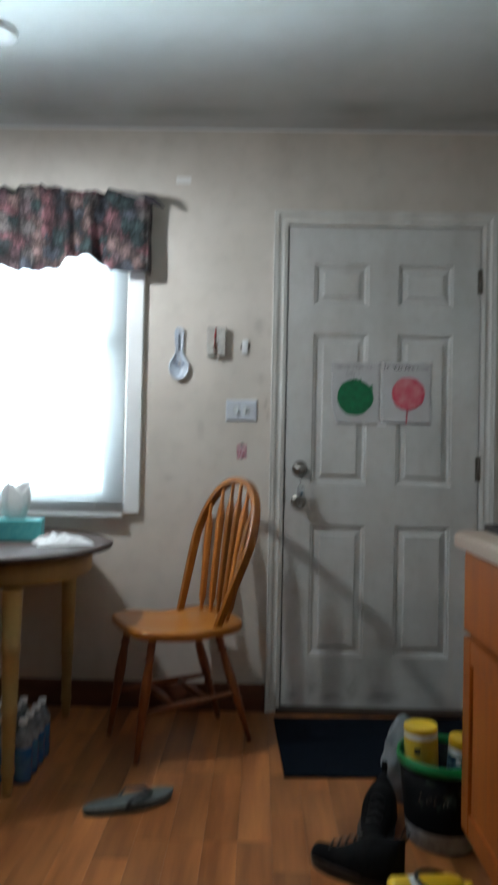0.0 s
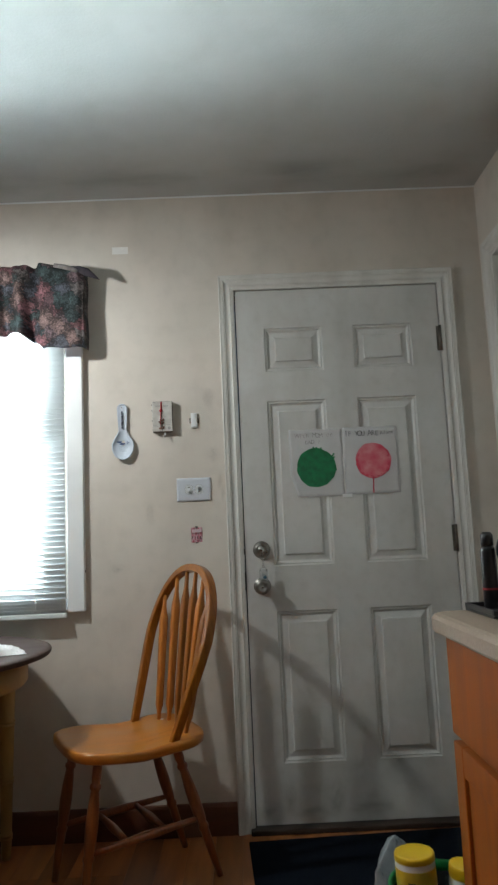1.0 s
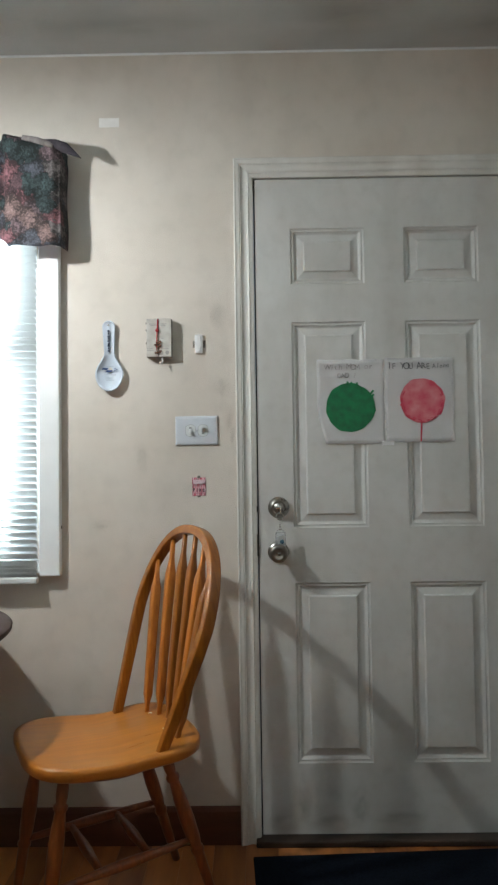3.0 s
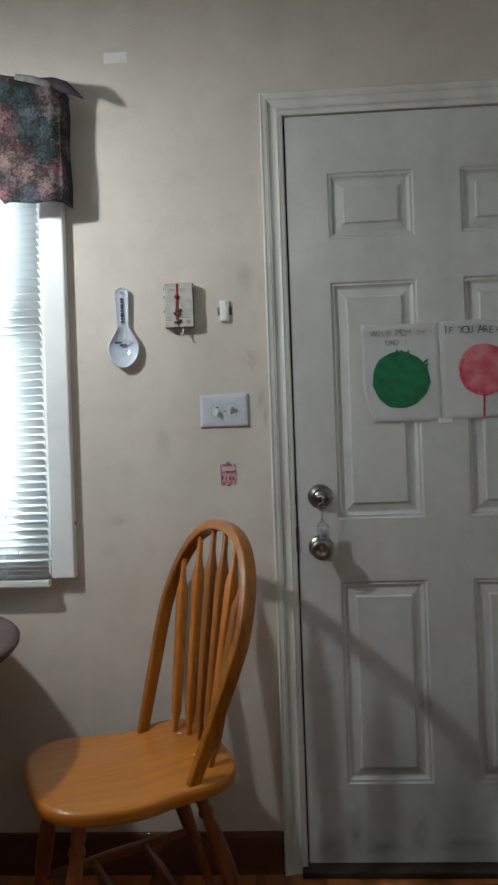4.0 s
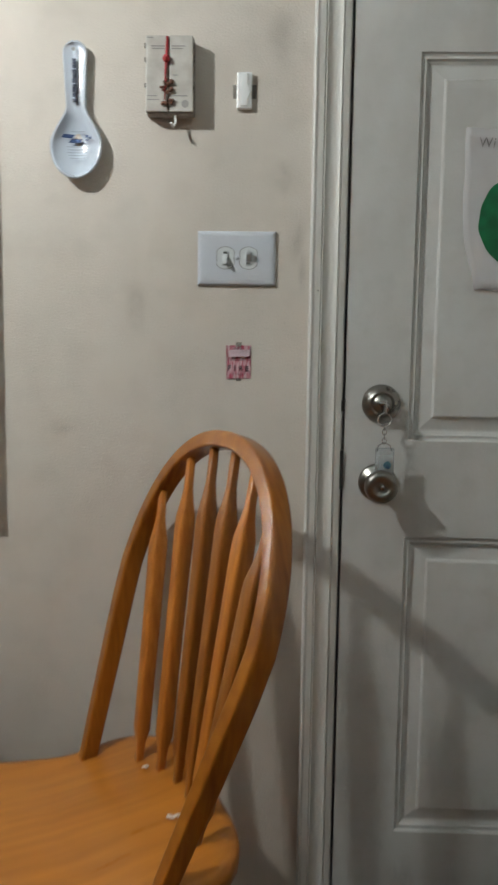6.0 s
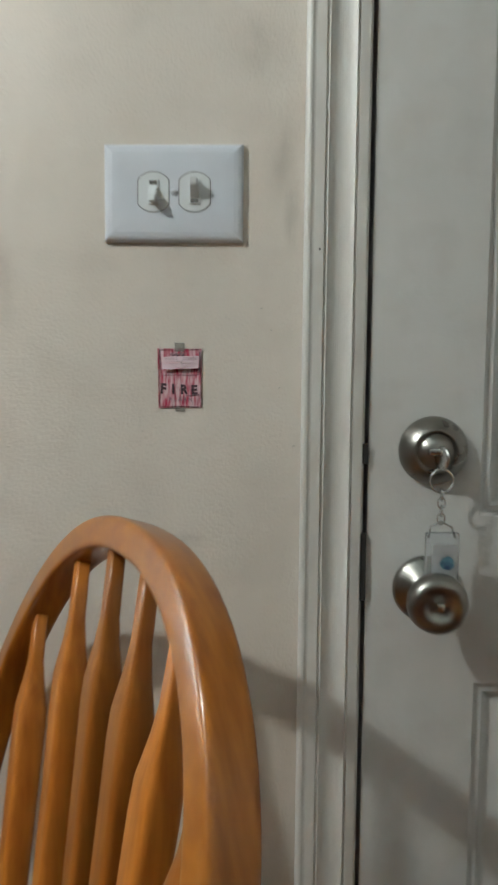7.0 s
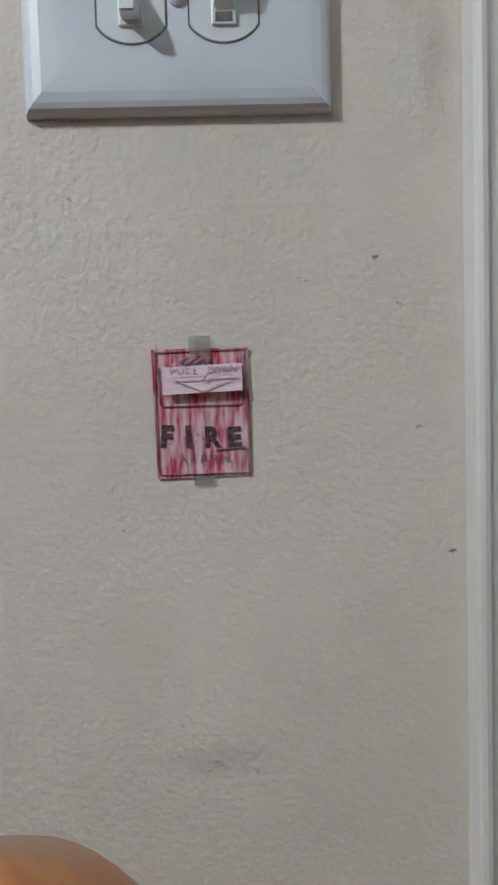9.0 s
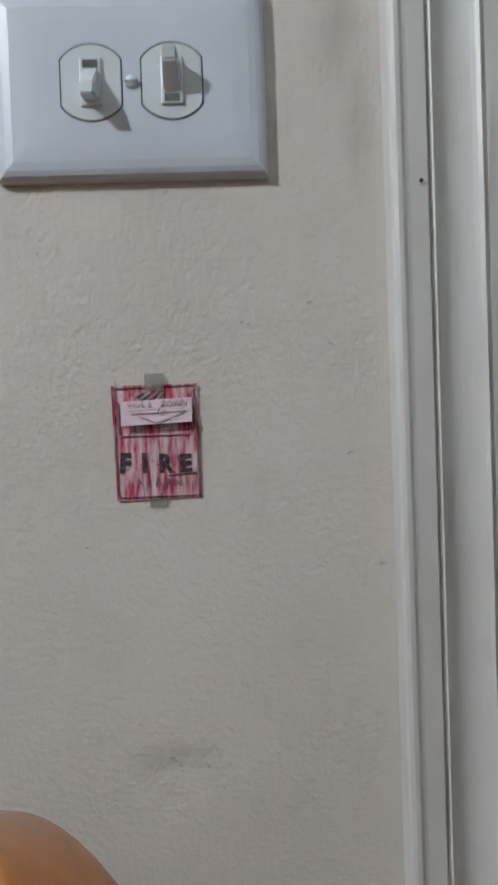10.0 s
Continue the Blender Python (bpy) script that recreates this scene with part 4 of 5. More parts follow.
def build_wall_box():
    s = thing("wall_box", pose(-0.302, 0, 1.492), "small off-white plastic box with red ornament on the wall", "wall box")
    part("body", box((-0.0395, -0.026, 0.0), (0.0395, -0.0005, 0.122), 0.004), BOXD, s, "grimy brownish case sides")
    part("cover", box((-0.0385, -0.0300, 0.002), (-0.0025, -0.0262, 0.1205), 0.0015), BOXW, s)
    part("cover", box((0.0005, -0.0300, 0.002), (0.0385, -0.0262, 0.1205), 0.0015), BOXW, s)
    for x in (-0.0400, 0.0385):
        for z in (0.042, 0.082, 0.104):
            part("clip", box((x - 0.0012, -0.027, z), (x + 0.0026, -0.020, z + 0.006), 0.0005), BRONZE, s)
    part("ribbon", sweep([(-0.003, -0.0320, 0.118), (-0.004, -0.0325, 0.095), (-0.006, -0.0325, 0.06), (-0.007, -0.0325, 0.02)], [(0.0020, 0.001), (0.0023, 0.001), (0.0018, 0.001), (0.001, 0.001)], side=(1, 0, 0), seg=8), REDR, s, "red ribbon", True)
    rnd = random.Random(4)
    bm = bmesh.new()
    for k in range(22):
        p = Vector((rnd.uniform(-0.014, 0.006), -0.0335, rnd.uniform(0.010, 0.056)))
        bmesh.ops.create_icosphere(bm, subdivisions=1, radius=rnd.uniform(0.002, 0.0042), matrix=Matrix.Translation(p))
    part("dried_berries", bm, BROWN, s, "brown-red dried berries", True)
    bm = bmesh.new()
    bmesh.ops.create_icosphere(bm, subdivisions=2, radius=0.0062, matrix=Matrix.Translation((-0.0045, -0.0345, 0.083)))
    part("bead", bm, REDR, s, "round red bead", True)
    for x0, x1, z in ((-0.036, -0.026, 0.116), (-0.030, -0.008, 0.103), (-0.028, -0.008, 0.099), (0.004, 0.026, 0.103), (0.004, 0.022, 0.099), (0.006, 0.014, 0.058),
                      (-0.036, -0.020, 0.026), (-0.036, -0.016, 0.020), (0.006, 0.030, 0.026)):
        part("print_bar", box((x0, -0.0304, z), (x1, -0.0300, z + 0.0016)), GREYT, s)
    part("seal", lathe([(0, 0), (0.006, 0), (0.006, 0.0005), (0.004, 0.0006), (0, 0.0006)], 16, m=Matrix.Translation((0.026, -0.0300, 0.014)) @ FACE), GREYT, s, "round printed seal")
    part("hook", sweep([(0.008, -0.018, 0.001), (0.009, -0.02, -0.012), (0.006, -0.026, -0.020), (0.003, -0.032, -0.016)], (0.0022, 0.0022), side=(1, 0, 0), seg=8), WHITE, s, "small white hook", True)
    m = thing("wall_clip", pose(-0.1805, 0, 1.507), "small white plastic clip on peeling tape", "clip")
    part("backing", box((-0.019, -0.0016, 0.018), (0.020, -0.0005, 0.040), 0.0003), TAPE, m, "yellowed tape behind")
    part("body", box((-0.0125, -0.009, 0.0), (0.0125, -0.0005, 0.058), 0.002), WHITE, m)
    bm = bmesh.new()
    outline = ((-0.006, 0.003), (0.006, 0.003), (0.0062, 0.016), (0.0115, 0.026), (0.0062, 0.038), (0.006, 0.055), (-0.006, 0.055), (-0.0062, 0.038), (-0.0115, 0.026), (-0.0062, 0.016))
    lo = [bm.verts.new((x, -0.0089, z)) for x, z in outline]
    up = [bm.verts.new((x * 0.85, -0.0115, 0.029 + (z - 0.029) * 0.95)) for x, z in outline]
    for k in range(10):
        bm.faces.new((lo[k], lo[(k + 1) % 10], up[(k + 1) % 10], up[k]))
    bm.faces.new(up)
    part("rib", bm, WHITE, m, "raised diamond-shaped rib")


def build_wall_marks():
    p = thing("wall_patch", Matrix(), "small white filler patch on the wall", "patch")
    part("patch", box((-0.490, -0.0012, 2.232), (-0.426, -0.0003, 2.262), 0.0003), FILLER, p)
    rnd = random.Random(11)
    for cx, cz, n, sx in ((-0.484, 0.968, 14, 0.014), (-0.184, 0.927, 12, 0.010), (-0.139, 1.147, 3, 0.002), (-0.108, 1.157, 1, 0.001), (-0.073, 1.025, 2, 0.001),
                          (-0.094, 1.137, 1, 0.002), (-0.221, 1.038, 1, 0.001), (-0.090, 1.082, 2, 0.002), (-0.24, 1.186, 1, 0.001)):
        g = thing("wall_scuff", pose(cx, 0, cz), "faint grey scuff marks on the textured wall", "scuff", "scuffs on the wall")
        bm = bmesh.new()
        for k in range(n):
            x, z = rnd.gauss(0, sx), rnd.gauss(0, sx * 0.4)
            r = rnd.uniform(0.0004, 0.0009)
            stroke([(x, z), (x + rnd.uniform(-3, 3) * r, z + rnd.uniform(-1.5, 1.5) * r)], r, -0.0004, bm=bm, depth=0.0003)
        tagged(part("marks", bm, STAIN, g), kind="stuff")
    nail = thing("nail_hole", pose(-0.052, 0, 1.211), "tiny dark nail hole in the casing", "nail hole")
    part("hole", lathe([(0, 0), (0.0011, 0), (0, 0.0004)], 10, m=Matrix.Translation((0, -0.0163, 0)) @ FACE), DARK, nail)


def build_smudges():
    """Grime rubbed into paint, and brown blotches along the ceiling edge: thin uneven films."""
    def film(m, lab, mark):
        bm = bmesh.new()
        bmesh.ops.create_circle(bm, cap_ends=True, segments=28, radius=1.0)
        tagged(part("smudge", bm, mark), lab, "stain", "smudges on the paint").matrix_world = m
    wall = "faint greyish grime smudge rubbed into the wall paint"
    for x, z, w, h, tilt in ((-0.077, 1.240, 0.012, 0.042, 2), (-0.090, 1.300, 0.020, 0.050, -4), (-0.108, 1.400, 0.035, 0.045, 20), (-0.182, 0.930, 0.030, 0.010, 4),
                             (-0.12, 1.62, 0.040, 0.070, 15), (-0.49, 0.975, 0.045, 0.022, 8), (-0.36, 1.18, 0.03, 0.06, 10)):
        film(Matrix.Translation((x, -0.0005, z)) @ FACE @ pose(0, 0, 0, 0, 0, tilt) @ Matrix.Diagonal((w, h, 1, 1)), wall, GRIME)
    low = "dark kick mark smeared on the door paint"
    for x, z, w, h, tilt in ((0.125, 0.125, 0.035, 0.095, 3), (0.300, 0.110, 0.040, 0.085, -6), (0.060, 0.065, 0.070, 0.045, 0), (0.210, 0.060, 0.090, 0.035, 0), (0.42, 0.07, 0.10, 0.03, 0)):
        film(Matrix.Translation((x, -0.0005, z)) @ FACE @ pose(0, 0, 0, 0, 0, tilt) @ Matrix.Diagonal((w, h, 1, 1)), low, KICK)
    # four brownish blotches side by side on the ceiling, along the wall
    ceil_lab = "brownish blotch on the ceiling near the wall"
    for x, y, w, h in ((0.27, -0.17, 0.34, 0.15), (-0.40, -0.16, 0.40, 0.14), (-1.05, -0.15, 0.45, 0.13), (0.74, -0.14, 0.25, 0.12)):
        film(Matrix.Translation((x, y, CZ - 0.0006)) @ pose(0, 0, 0, 180, 0, 0) @ Matrix.Diagonal((w, h, 1, 1)), ceil_lab, CEILBLOT)


def turned(p0, p1, prof, seg=14):
    """A turned post from p0 to p1; prof: (share of the length, radius)."""
    a, b = Vector(p0), Vector(p1)
    return sweep([a.lerp(b, t) for t, r in prof], [(r, r) for t, r in prof], side=(1, 0.3, 0.2), seg=seg)


def build_chair():
    c = thing("dining_chair", Matrix(((-0.8666, -0.4990, 0, -0.4175), (-0.4990, 0.8666, 0, -0.3315), (0, 0, 1, 0), (0, 0, 0, 1))),
              "honey oak arrow-back bow chair standing askew by the wall", "chair")
    zs = 0.456
    bm = bmesh.new()
    n, rings = 72, []

    def edge(a, s):
        k = 3.6 if math.cos(a) > 0 else 4.6
        r = (abs(math.cos(a) / 0.224) ** k + abs(math.sin(a) / 0.208) ** k) ** (-1 / k)
        f, q = r * math.cos(a), r * math.sin(a)
        q *= 1 - 0.04 * max(0, -f) / 0.2 - 0.085 * math.exp(-((f + 0.055) / 0.065) ** 2)
        f, q = f * s + 0.09, q * s
        return f * 0.9976 - q * 0.0698 - 0.098, f * 0.0698 + q * 0.9976
    for s, z in ((0.0, 0), (0.3, 0), (0.6, 0.001), (0.8, 0.004), (0.92, 0.008), (0.975, 0.0085), (0.995, 0.005), (1.0, -0.004), (0.995, -0.017), (0.96, -0.024), (0.9, -0.028), (0.0, -0.030)):
        if s == 0:
            rings.append([bm.verts.new((0, 0, zs - 0.008 + z))])
            continue
        row = []
        for k in range(n):
            a = 2 * math.pi * k / n
            f, q = edge(a, s)
            wave = 0.006 * math.cos(a) ** 2 * s - (0.007 + 0.007 * math.exp(-((f + 0.03) / 0.09) ** 2)) * abs(math.sin(a)) ** 3 * s if z > -0.028 else 0
            row.append(bm.verts.new((f, q, zs - 0.008 + z + wave)))
        rings.append(row)
    for a, b in zip(rings, rings[1:]):
        for k in range(n):
            j = (k + 1) % n
            if len(a) == 1:
                bm.faces.new((a[0], b[k], b[j]))
            elif len(b) == 1:
                bm.faces.new((a[k], a[j], b[0]))
            else:
                bm.faces.new((a[k], a[j], b[j], b[k]))
    part("seat", bm, OAKX, c, "wide shaped wooden seat", True)
    H, lean = 0.5225, 0.168

    def back(q, h, f0=-0.098):
        return (f0 - lean * h / H, q, zs - 0.006 + h)
    pts = []
    for h in (-0.03, 0.0, 0.06, 0.12, 0.18, 0.24):
        pts.append((0.168 + 0.055 * max(0, h) / 0.26, h))
    for k in range(1, 56):
        a = math.pi * k / 56
        pts.append((0.2270 * math.copysign(abs(math.cos(a)) ** 0.90, math.cos(a)), 0.276 + (H - 0.276) * math.sin(a) ** 0.90))
    for h in (0.24, 0.18, 0.12, 0.06, 0.0, -0.03):
        pts.append((-0.168 - 0.055 * max(0, h) / 0.26, h))
    part("bow", sweep([back(q, h) for q, h in pts], [(0.0160 - 0.003 * max(0.0, 1 - h / 0.2), 0.0128 - 0.0015 * max(0.0, 1 - h / 0.2)) for q, h in pts], side=(1, 0, 0.324), seg=48, square=0.30), OAK, c, "bent wooden bow", True)
    for k in range(6):
        q0 = 0.110 - 0.0455 * k
        q1 = 0.184 - 0.0705 * k
        top = 0.276 + (H - 0.276) * (1 - (abs(q1) / 0.2270) ** 2.2) ** 0.45 - 0.004
        prof = [(0, 0.0068, 0.0068), (0.06, 0.0066, 0.0068), (0.09, 0.0080, 0.0085), (0.13, 0.0125, 0.0125), (0.35, 0.0132, 0.0130), (0.60, 0.0142, 0.0138),
                (0.76, 0.0155, 0.0145), (0.80, 0.0148, 0.0140), (0.85, 0.0098, 0.0095), (0.89, 0.0072, 0.0070), (1.0, 0.0064, 0.0064)]
        a, b = Vector(back(q0, -0.008, -0.160 - 0.034 * (1 - (q0 / 0.12) ** 2))), Vector(back(q1, top))
        b.x += 0.002
        part("spindle", sweep([a.lerp(b, t) for t, w, d in prof], [(w, d * 0.9) for t, w, d in prof], side=(0, 1, 0), seg=24, square=0.42), OAKZ, c, smooth=True)
    prof = [(0, 0.0135), (0.10, 0.0150), (0.14, 0.0125), (0.155, 0.0175), (0.175, 0.0175), (0.19, 0.0130), (0.30, 0.0175), (0.42, 0.0195), (0.55, 0.0175), (0.60, 0.0140), (0.615, 0.0175),
            (0.635, 0.0175), (0.65, 0.0145), (0.8, 0.0135), (1.0, 0.0105)]
    legs = {}
    for f0, f1, q0, q1 in ((0.135, 0.195, 0.125, 0.146), (-0.125, -0.262, 0.110, 0.132)):
        for sg in (1, -1):
            p0, p1 = Vector((f0, sg * q0, zs - 0.034)), Vector((f1, sg * q1, 0.001))
            legs[(f0 > 0, sg)] = (p0, p1)
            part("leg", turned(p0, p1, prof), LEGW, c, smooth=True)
    mids = []
    bulge = [(0, 0.008), (0.25, 0.0105), (0.45, 0.0135), (0.55, 0.0135), (0.75, 0.0105), (1, 0.008)]
    for sg in (1, -1):
        a, b = legs[(True, sg)][0].lerp(legs[(True, sg)][1], 0.60), legs[(False, sg)][0].lerp(legs[(False, sg)][1], 0.56)
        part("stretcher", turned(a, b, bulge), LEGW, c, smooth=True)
        mids.append((a.lerp(b, 0.33), a.lerp(b, 0.67)))
    for p, q in zip(*mids):
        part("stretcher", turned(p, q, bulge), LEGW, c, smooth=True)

    rnd = random.Random(8)
    for sx, sy, n in ((-0.255, -0.307, 4), (-0.315, -0.186, 2)):
        s = thing("paper_scrap", pose(sx, sy, 0.4565), "tiny torn scrap of white paper on the chair seat", "paper scrap", "scraps on the seat")
        pts = [(0.0045 * k - 0.00225 * n, 0.003 * rnd.uniform(-1, 1), 0.002 + 0.002 * rnd.random()) for k in range(n + 1)]
        part("scrap", sweep(pts, [(0.0008 + 0.0008 * rnd.random(), 0.002 + 0.0015 * rnd.random()) for p in pts], side=(0, 0, 1), seg=7), TISSUE, s)


def build_table():
    t = thing("dining_table", pose(-1.06, -0.455, 0) @ Matrix.Diagonal((1, 1.08, 1, 1)), "round dining table, dark laminate top on yellow painted turned legs", "table")
    part("tabletop", lathe([(0, 0.722), (0.395, 0.722), (0.414, 0.726), (0.419, 0.731), (0.4165, 0.735), (0.420, 0.739), (0.4165, 0.743), (0.410, 0.746), (0.405, 0.748), (0, 0.748)], 96), TABLET, t, "dark brown laminate top with ridged rim", True)
    part("apron", lathe([(0.315, 0.721), (0.345, 0.721), (0.345, 0.648), (0.339, 0.638), (0.315, 0.638), (0.315, 0.721)], 80), TABLEP, t, "yellow painted apron", True)
    prof = [(0.032, 0.637), (0.0315, 0.61)]
    for z in (0.455, 0.262, 0.075):
        r = 0.0165 + 0.0235 * z
        prof += [(r + 0.0005, z + 0.012), (r + 0.0035, z + 0.008), (r + 0.0035, z + 0.003), (r - 0.0025, z), (r + 0.0030, z - 0.003), (r + 0.0030, z - 0.008), (r, z - 0.012)]
    prof += [(0.0165, 0.02), (0.0145, 0.001), (0, 0.001)]
    for sx in (-1, 1):
        for sy in (-1, 1):
            part("leg", lathe(prof, 20, m=Matrix.Translation((sx * 0.185, sy * 0.31, 0))), TABLEP, t, smooth=True)
    x = thing("tissue_box", pose(-1.0, -0.42, 0.7485, 0, 0, 12), "teal cardboard tissue box with a tissue pulled up", "tissue box")
    part("carton", box((-0.10, -0.06, 0), (0.10, 0.06, 0.075), 0.003), TEAL, x)

    def tis(u, v):
        a = 6.283 * u
        r = (0.028 + 0.014 * v) * (1 - 0.55 * abs(v - 0.45))
        return (r * math.cos(a) * 1.4 * (1 + 0.3 * math.sin(3 * a)), r * math.sin(a) * 0.7 * (1 + 0.4 * math.sin(2 * a + 1)), 0.074 + 0.12 * v + 0.02 * math.sin(a * 2) * v)
    thick(part("tissue", sheet(tis, 28, 8), TISSUE, x, "white tissue", True), 0.001)
    n = thing("crumpled_napkin", pose(-0.80, -0.50, 0.749, 0, 0, 25), "crumpled white paper napkin on the table", "napkin")

    def nap(u, v):
        x, y = (u - 0.5) * 0.19, (v - 0.5) * 0.16
        e = max(0.0, 1 - (abs(u - 0.5) * 2) ** 4) * max(0.0, 1 - (abs(v - 0.5) * 2) ** 4)
        hgt = e * (0.012 + 0.03 * abs(noise.noise(Vector((x * 22, y * 22, 3)))) + 0.012 * abs(noise.noise(Vector((x * 60, y * 60, 1)))))
        return (x + 0.02 * noise.noise(Vector((y * 15, 0, 7))), y + 0.02 * noise.noise(Vector((x * 15, 4, 7))), 0.001 + hgt)
    thick(part("cloth", sheet(nap, 28, 28), TISSUE, n), 0.0012, 1.0)


def build_pendant():
    x, y, z = PENDANT
    p = thing("pendant_lamp", pose(x, y, 0), "ceiling pendant lamp with white canopy and bare bulb over the table", "lamp")
    part("canopy", lathe([(0, CZ - 0.001), (0.055, CZ - 0.001), (0.058, CZ - 0.006), (0.052, CZ - 0.016), (0.02, CZ - 0.024), (0, CZ - 0.024)], 36, m=Matrix.Translation((0.10, 0.07, 0))), WHITE, p, "white round ceiling canopy", True)
    part("cord", sweep([(0.10, 0.07, CZ - 0.024), (0.02, 0.015, CZ - 0.19), (0, 0, z + 0.16)], (0.004, 0.004), side=(1, 0, 0), seg=8), WHITE, p)
    part("socket", lathe([(0, z + 0.16), (0.02, z + 0.16), (0.0235, z + 0.107), (0, z + 0.106)], 20), WHITE, p, smooth=True)
    # Unseen shade, added to hold the lamp's upward light off ceiling and upper wall.
    thick(part("shade", lathe([(0.025, z + 0.105), (0.050, z + 0.086), (0.064, z + 0.015)], 30), WHITE, p, "small white shade, unseen, added to cut upward light", True), 0.002)
    part("bulb", lathe([(0.011, z + 0.104), (0.013, z + 0.09), (0.022, z + 0.072), (0.022, z + 0.062), (0.012, z + 0.05), (0, z + 0.048)], 16), BULB, p, "lit bulb", True)


def build_cabinets():
    y, widths = -1.143, (0.46, 0.46, 0.46, 0.60, 0.60, 0.60, 0.60)
    x0 = 0.434
    for k, w in enumerate(widths):
        c = thing("base_cabinet", pose(x0, y, 0), "orange-brown wooden base cabinet with drawer over door", "cabinet", "kitchen base cabinets")
        part("body", box((0.018, -w + 0.001, 0.10), (RX - x0 - 0.002, -0.001, 0.847), 0.001), CAB, c)
        part("toe_kick", box((0.075, -w + 0.001, 0.001), (RX - x0 - 0.002, -0.001, 0.099)), BASEW, c, "dark recessed toe kick")
        part("drawer_front", box((-0.002, -w + 0.012, 0.632), (0.017, -0.006, 0.836), 0.004), CAB, c)
        d = part("door", box((-0.002, -w + 0.012, 0.125), (0.017, -w + 0.072, 0.617), 0.003), CAB, c)
        part("stile", box((-0.002, -0.066, 0.125), (0.017, -0.006, 0.617), 0.003), CAB, d)
        part("rail", box((-0.0017, -w + 0.0725, 0.125), (0.0167, -0.0665, 0.185), 0.002), CAB, d)
        part("rail", box((-0.0017, -w + 0.0725, 0.557), (0.0167, -0.0665, 0.617), 0.002), CAB, d)
        part("panel", box((0.006, -w + 0.073, 0.186), (0.014, -0.067, 0.556), 0.001), CAB, d)
        y -= w
    t = thing("worktop", Matrix(), "beige laminate worktop with rolled front edge over the cabinets", "worktop")
    ye, xf, r = -1.118, 0.402, 0.045
    bm = bmesh.new()
    outline = [(RX - 0.002, ye)] + [(xf + r - r * math.sin(a), ye - r + r * math.cos(a)) for a in [math.pi / 2 * k / 8 for k in range(9)]] + [(xf, y), (RX - 0.002, y)]
    loops = []
    for ins, z in ((0.004, 0.848), (0.0, 0.854), (0.0, 0.878), (0.005, 0.886), (0.014, 0.889)):
        cx, cy = (xf + RX) / 2, (ye + y) / 2
        loops.append([bm.verts.new((px + (ins if px < cx else 0), py - (ins if py > cy else 0), z)) for px, py in outline])
    for a, b in zip(loops, loops[1:]):
        for k in range(len(outline)):
            j = (k + 1) % len(outline)
            bm.faces.new((a[k], a[j], b[j], b[k]))
    bm.faces.new(loops[0][::-1])
    bm.faces.new(loops[-1])
    part("top", bm, LAMI, t)
    y = thing("tray", pose(0.484, -1.325, 0.8895), "flat black plastic tray on the worktop", "tray")
    part("base", box((0, 0, 0), (0.24, 0.185, 0.006), 0.002), BLACKP, y)
    for lo, hi in (((0, 0, 0.0062), (0.24, 0.006, 0.017)), ((0, 0.179, 0.0062), (0.24, 0.185, 0.017)), ((0, 0.0062, 0.0062), (0.006, 0.1788, 0.017)), ((0.234, 0.0062, 0.0062), (0.24, 0.1788, 0.017))):
        part("rim", box(lo, hi, 0.0015), BLACKP, y)
    b = thing("black_bottle", pose(0.530, -1.185, 0.896), "slim black bottle with a dark red line standing on the tray", "bottle")
    part("body", lathe([(0, 0), (0.015, 0.0), (0.017, 0.004), (0.017, 0.115), (0.0155, 0.128), (0.0125, 0.134), (0, 0.134)], 24), BLACKP, b, smooth=True)
    part("cap", lathe([(0.0122, 0.1342), (0.014, 0.136), (0.0135, 0.158), (0.009, 0.165), (0, 0.165)], 20), BLACKP, b, smooth=True)
    part("label_line", lathe([(0.0172, 0.040), (0.0175, 0.042), (0.0172, 0.044)], 24), REDR, b, "thin red line")
    c = thing("table_clock", pose(0.582, -1.213, 0.896, 0, 0, -18), "small round clock with pale blue face on a black stand", "clock")
    part("stand", box((-0.020, -0.008, 0.0), (0.020, 0.016, 0.088), 0.003), BLACKP, c)
    part("case", lathe([(0, 0), (0.040, 0), (0.042, 0.004), (0.042, 0.016), (0.038, 0.019), (0.036, 0.016), (0, 0.016)], 32, m=Matrix.Translation((0, 0.004, 0.125)) @ FACE), BLACKP, c, smooth=True)
    part("face", lathe([(0, 0.0162), (0.0355, 0.0162), (0.0355, 0.0168), (0, 0.0172)], 32, m=Matrix.Translation((0, 0.004, 0.125)) @ FACE), CERAM, c, "pale blue face")
    w = thing("white_carton", pose(0.535, -1.262, 0.896, 0, 0, 10), "tiny white carton lying on the tray", "carton")
    part("carton", box((-0.014, -0.012, 0), (0.014, 0.012, 0.019), 0.001), TISSUE, w)


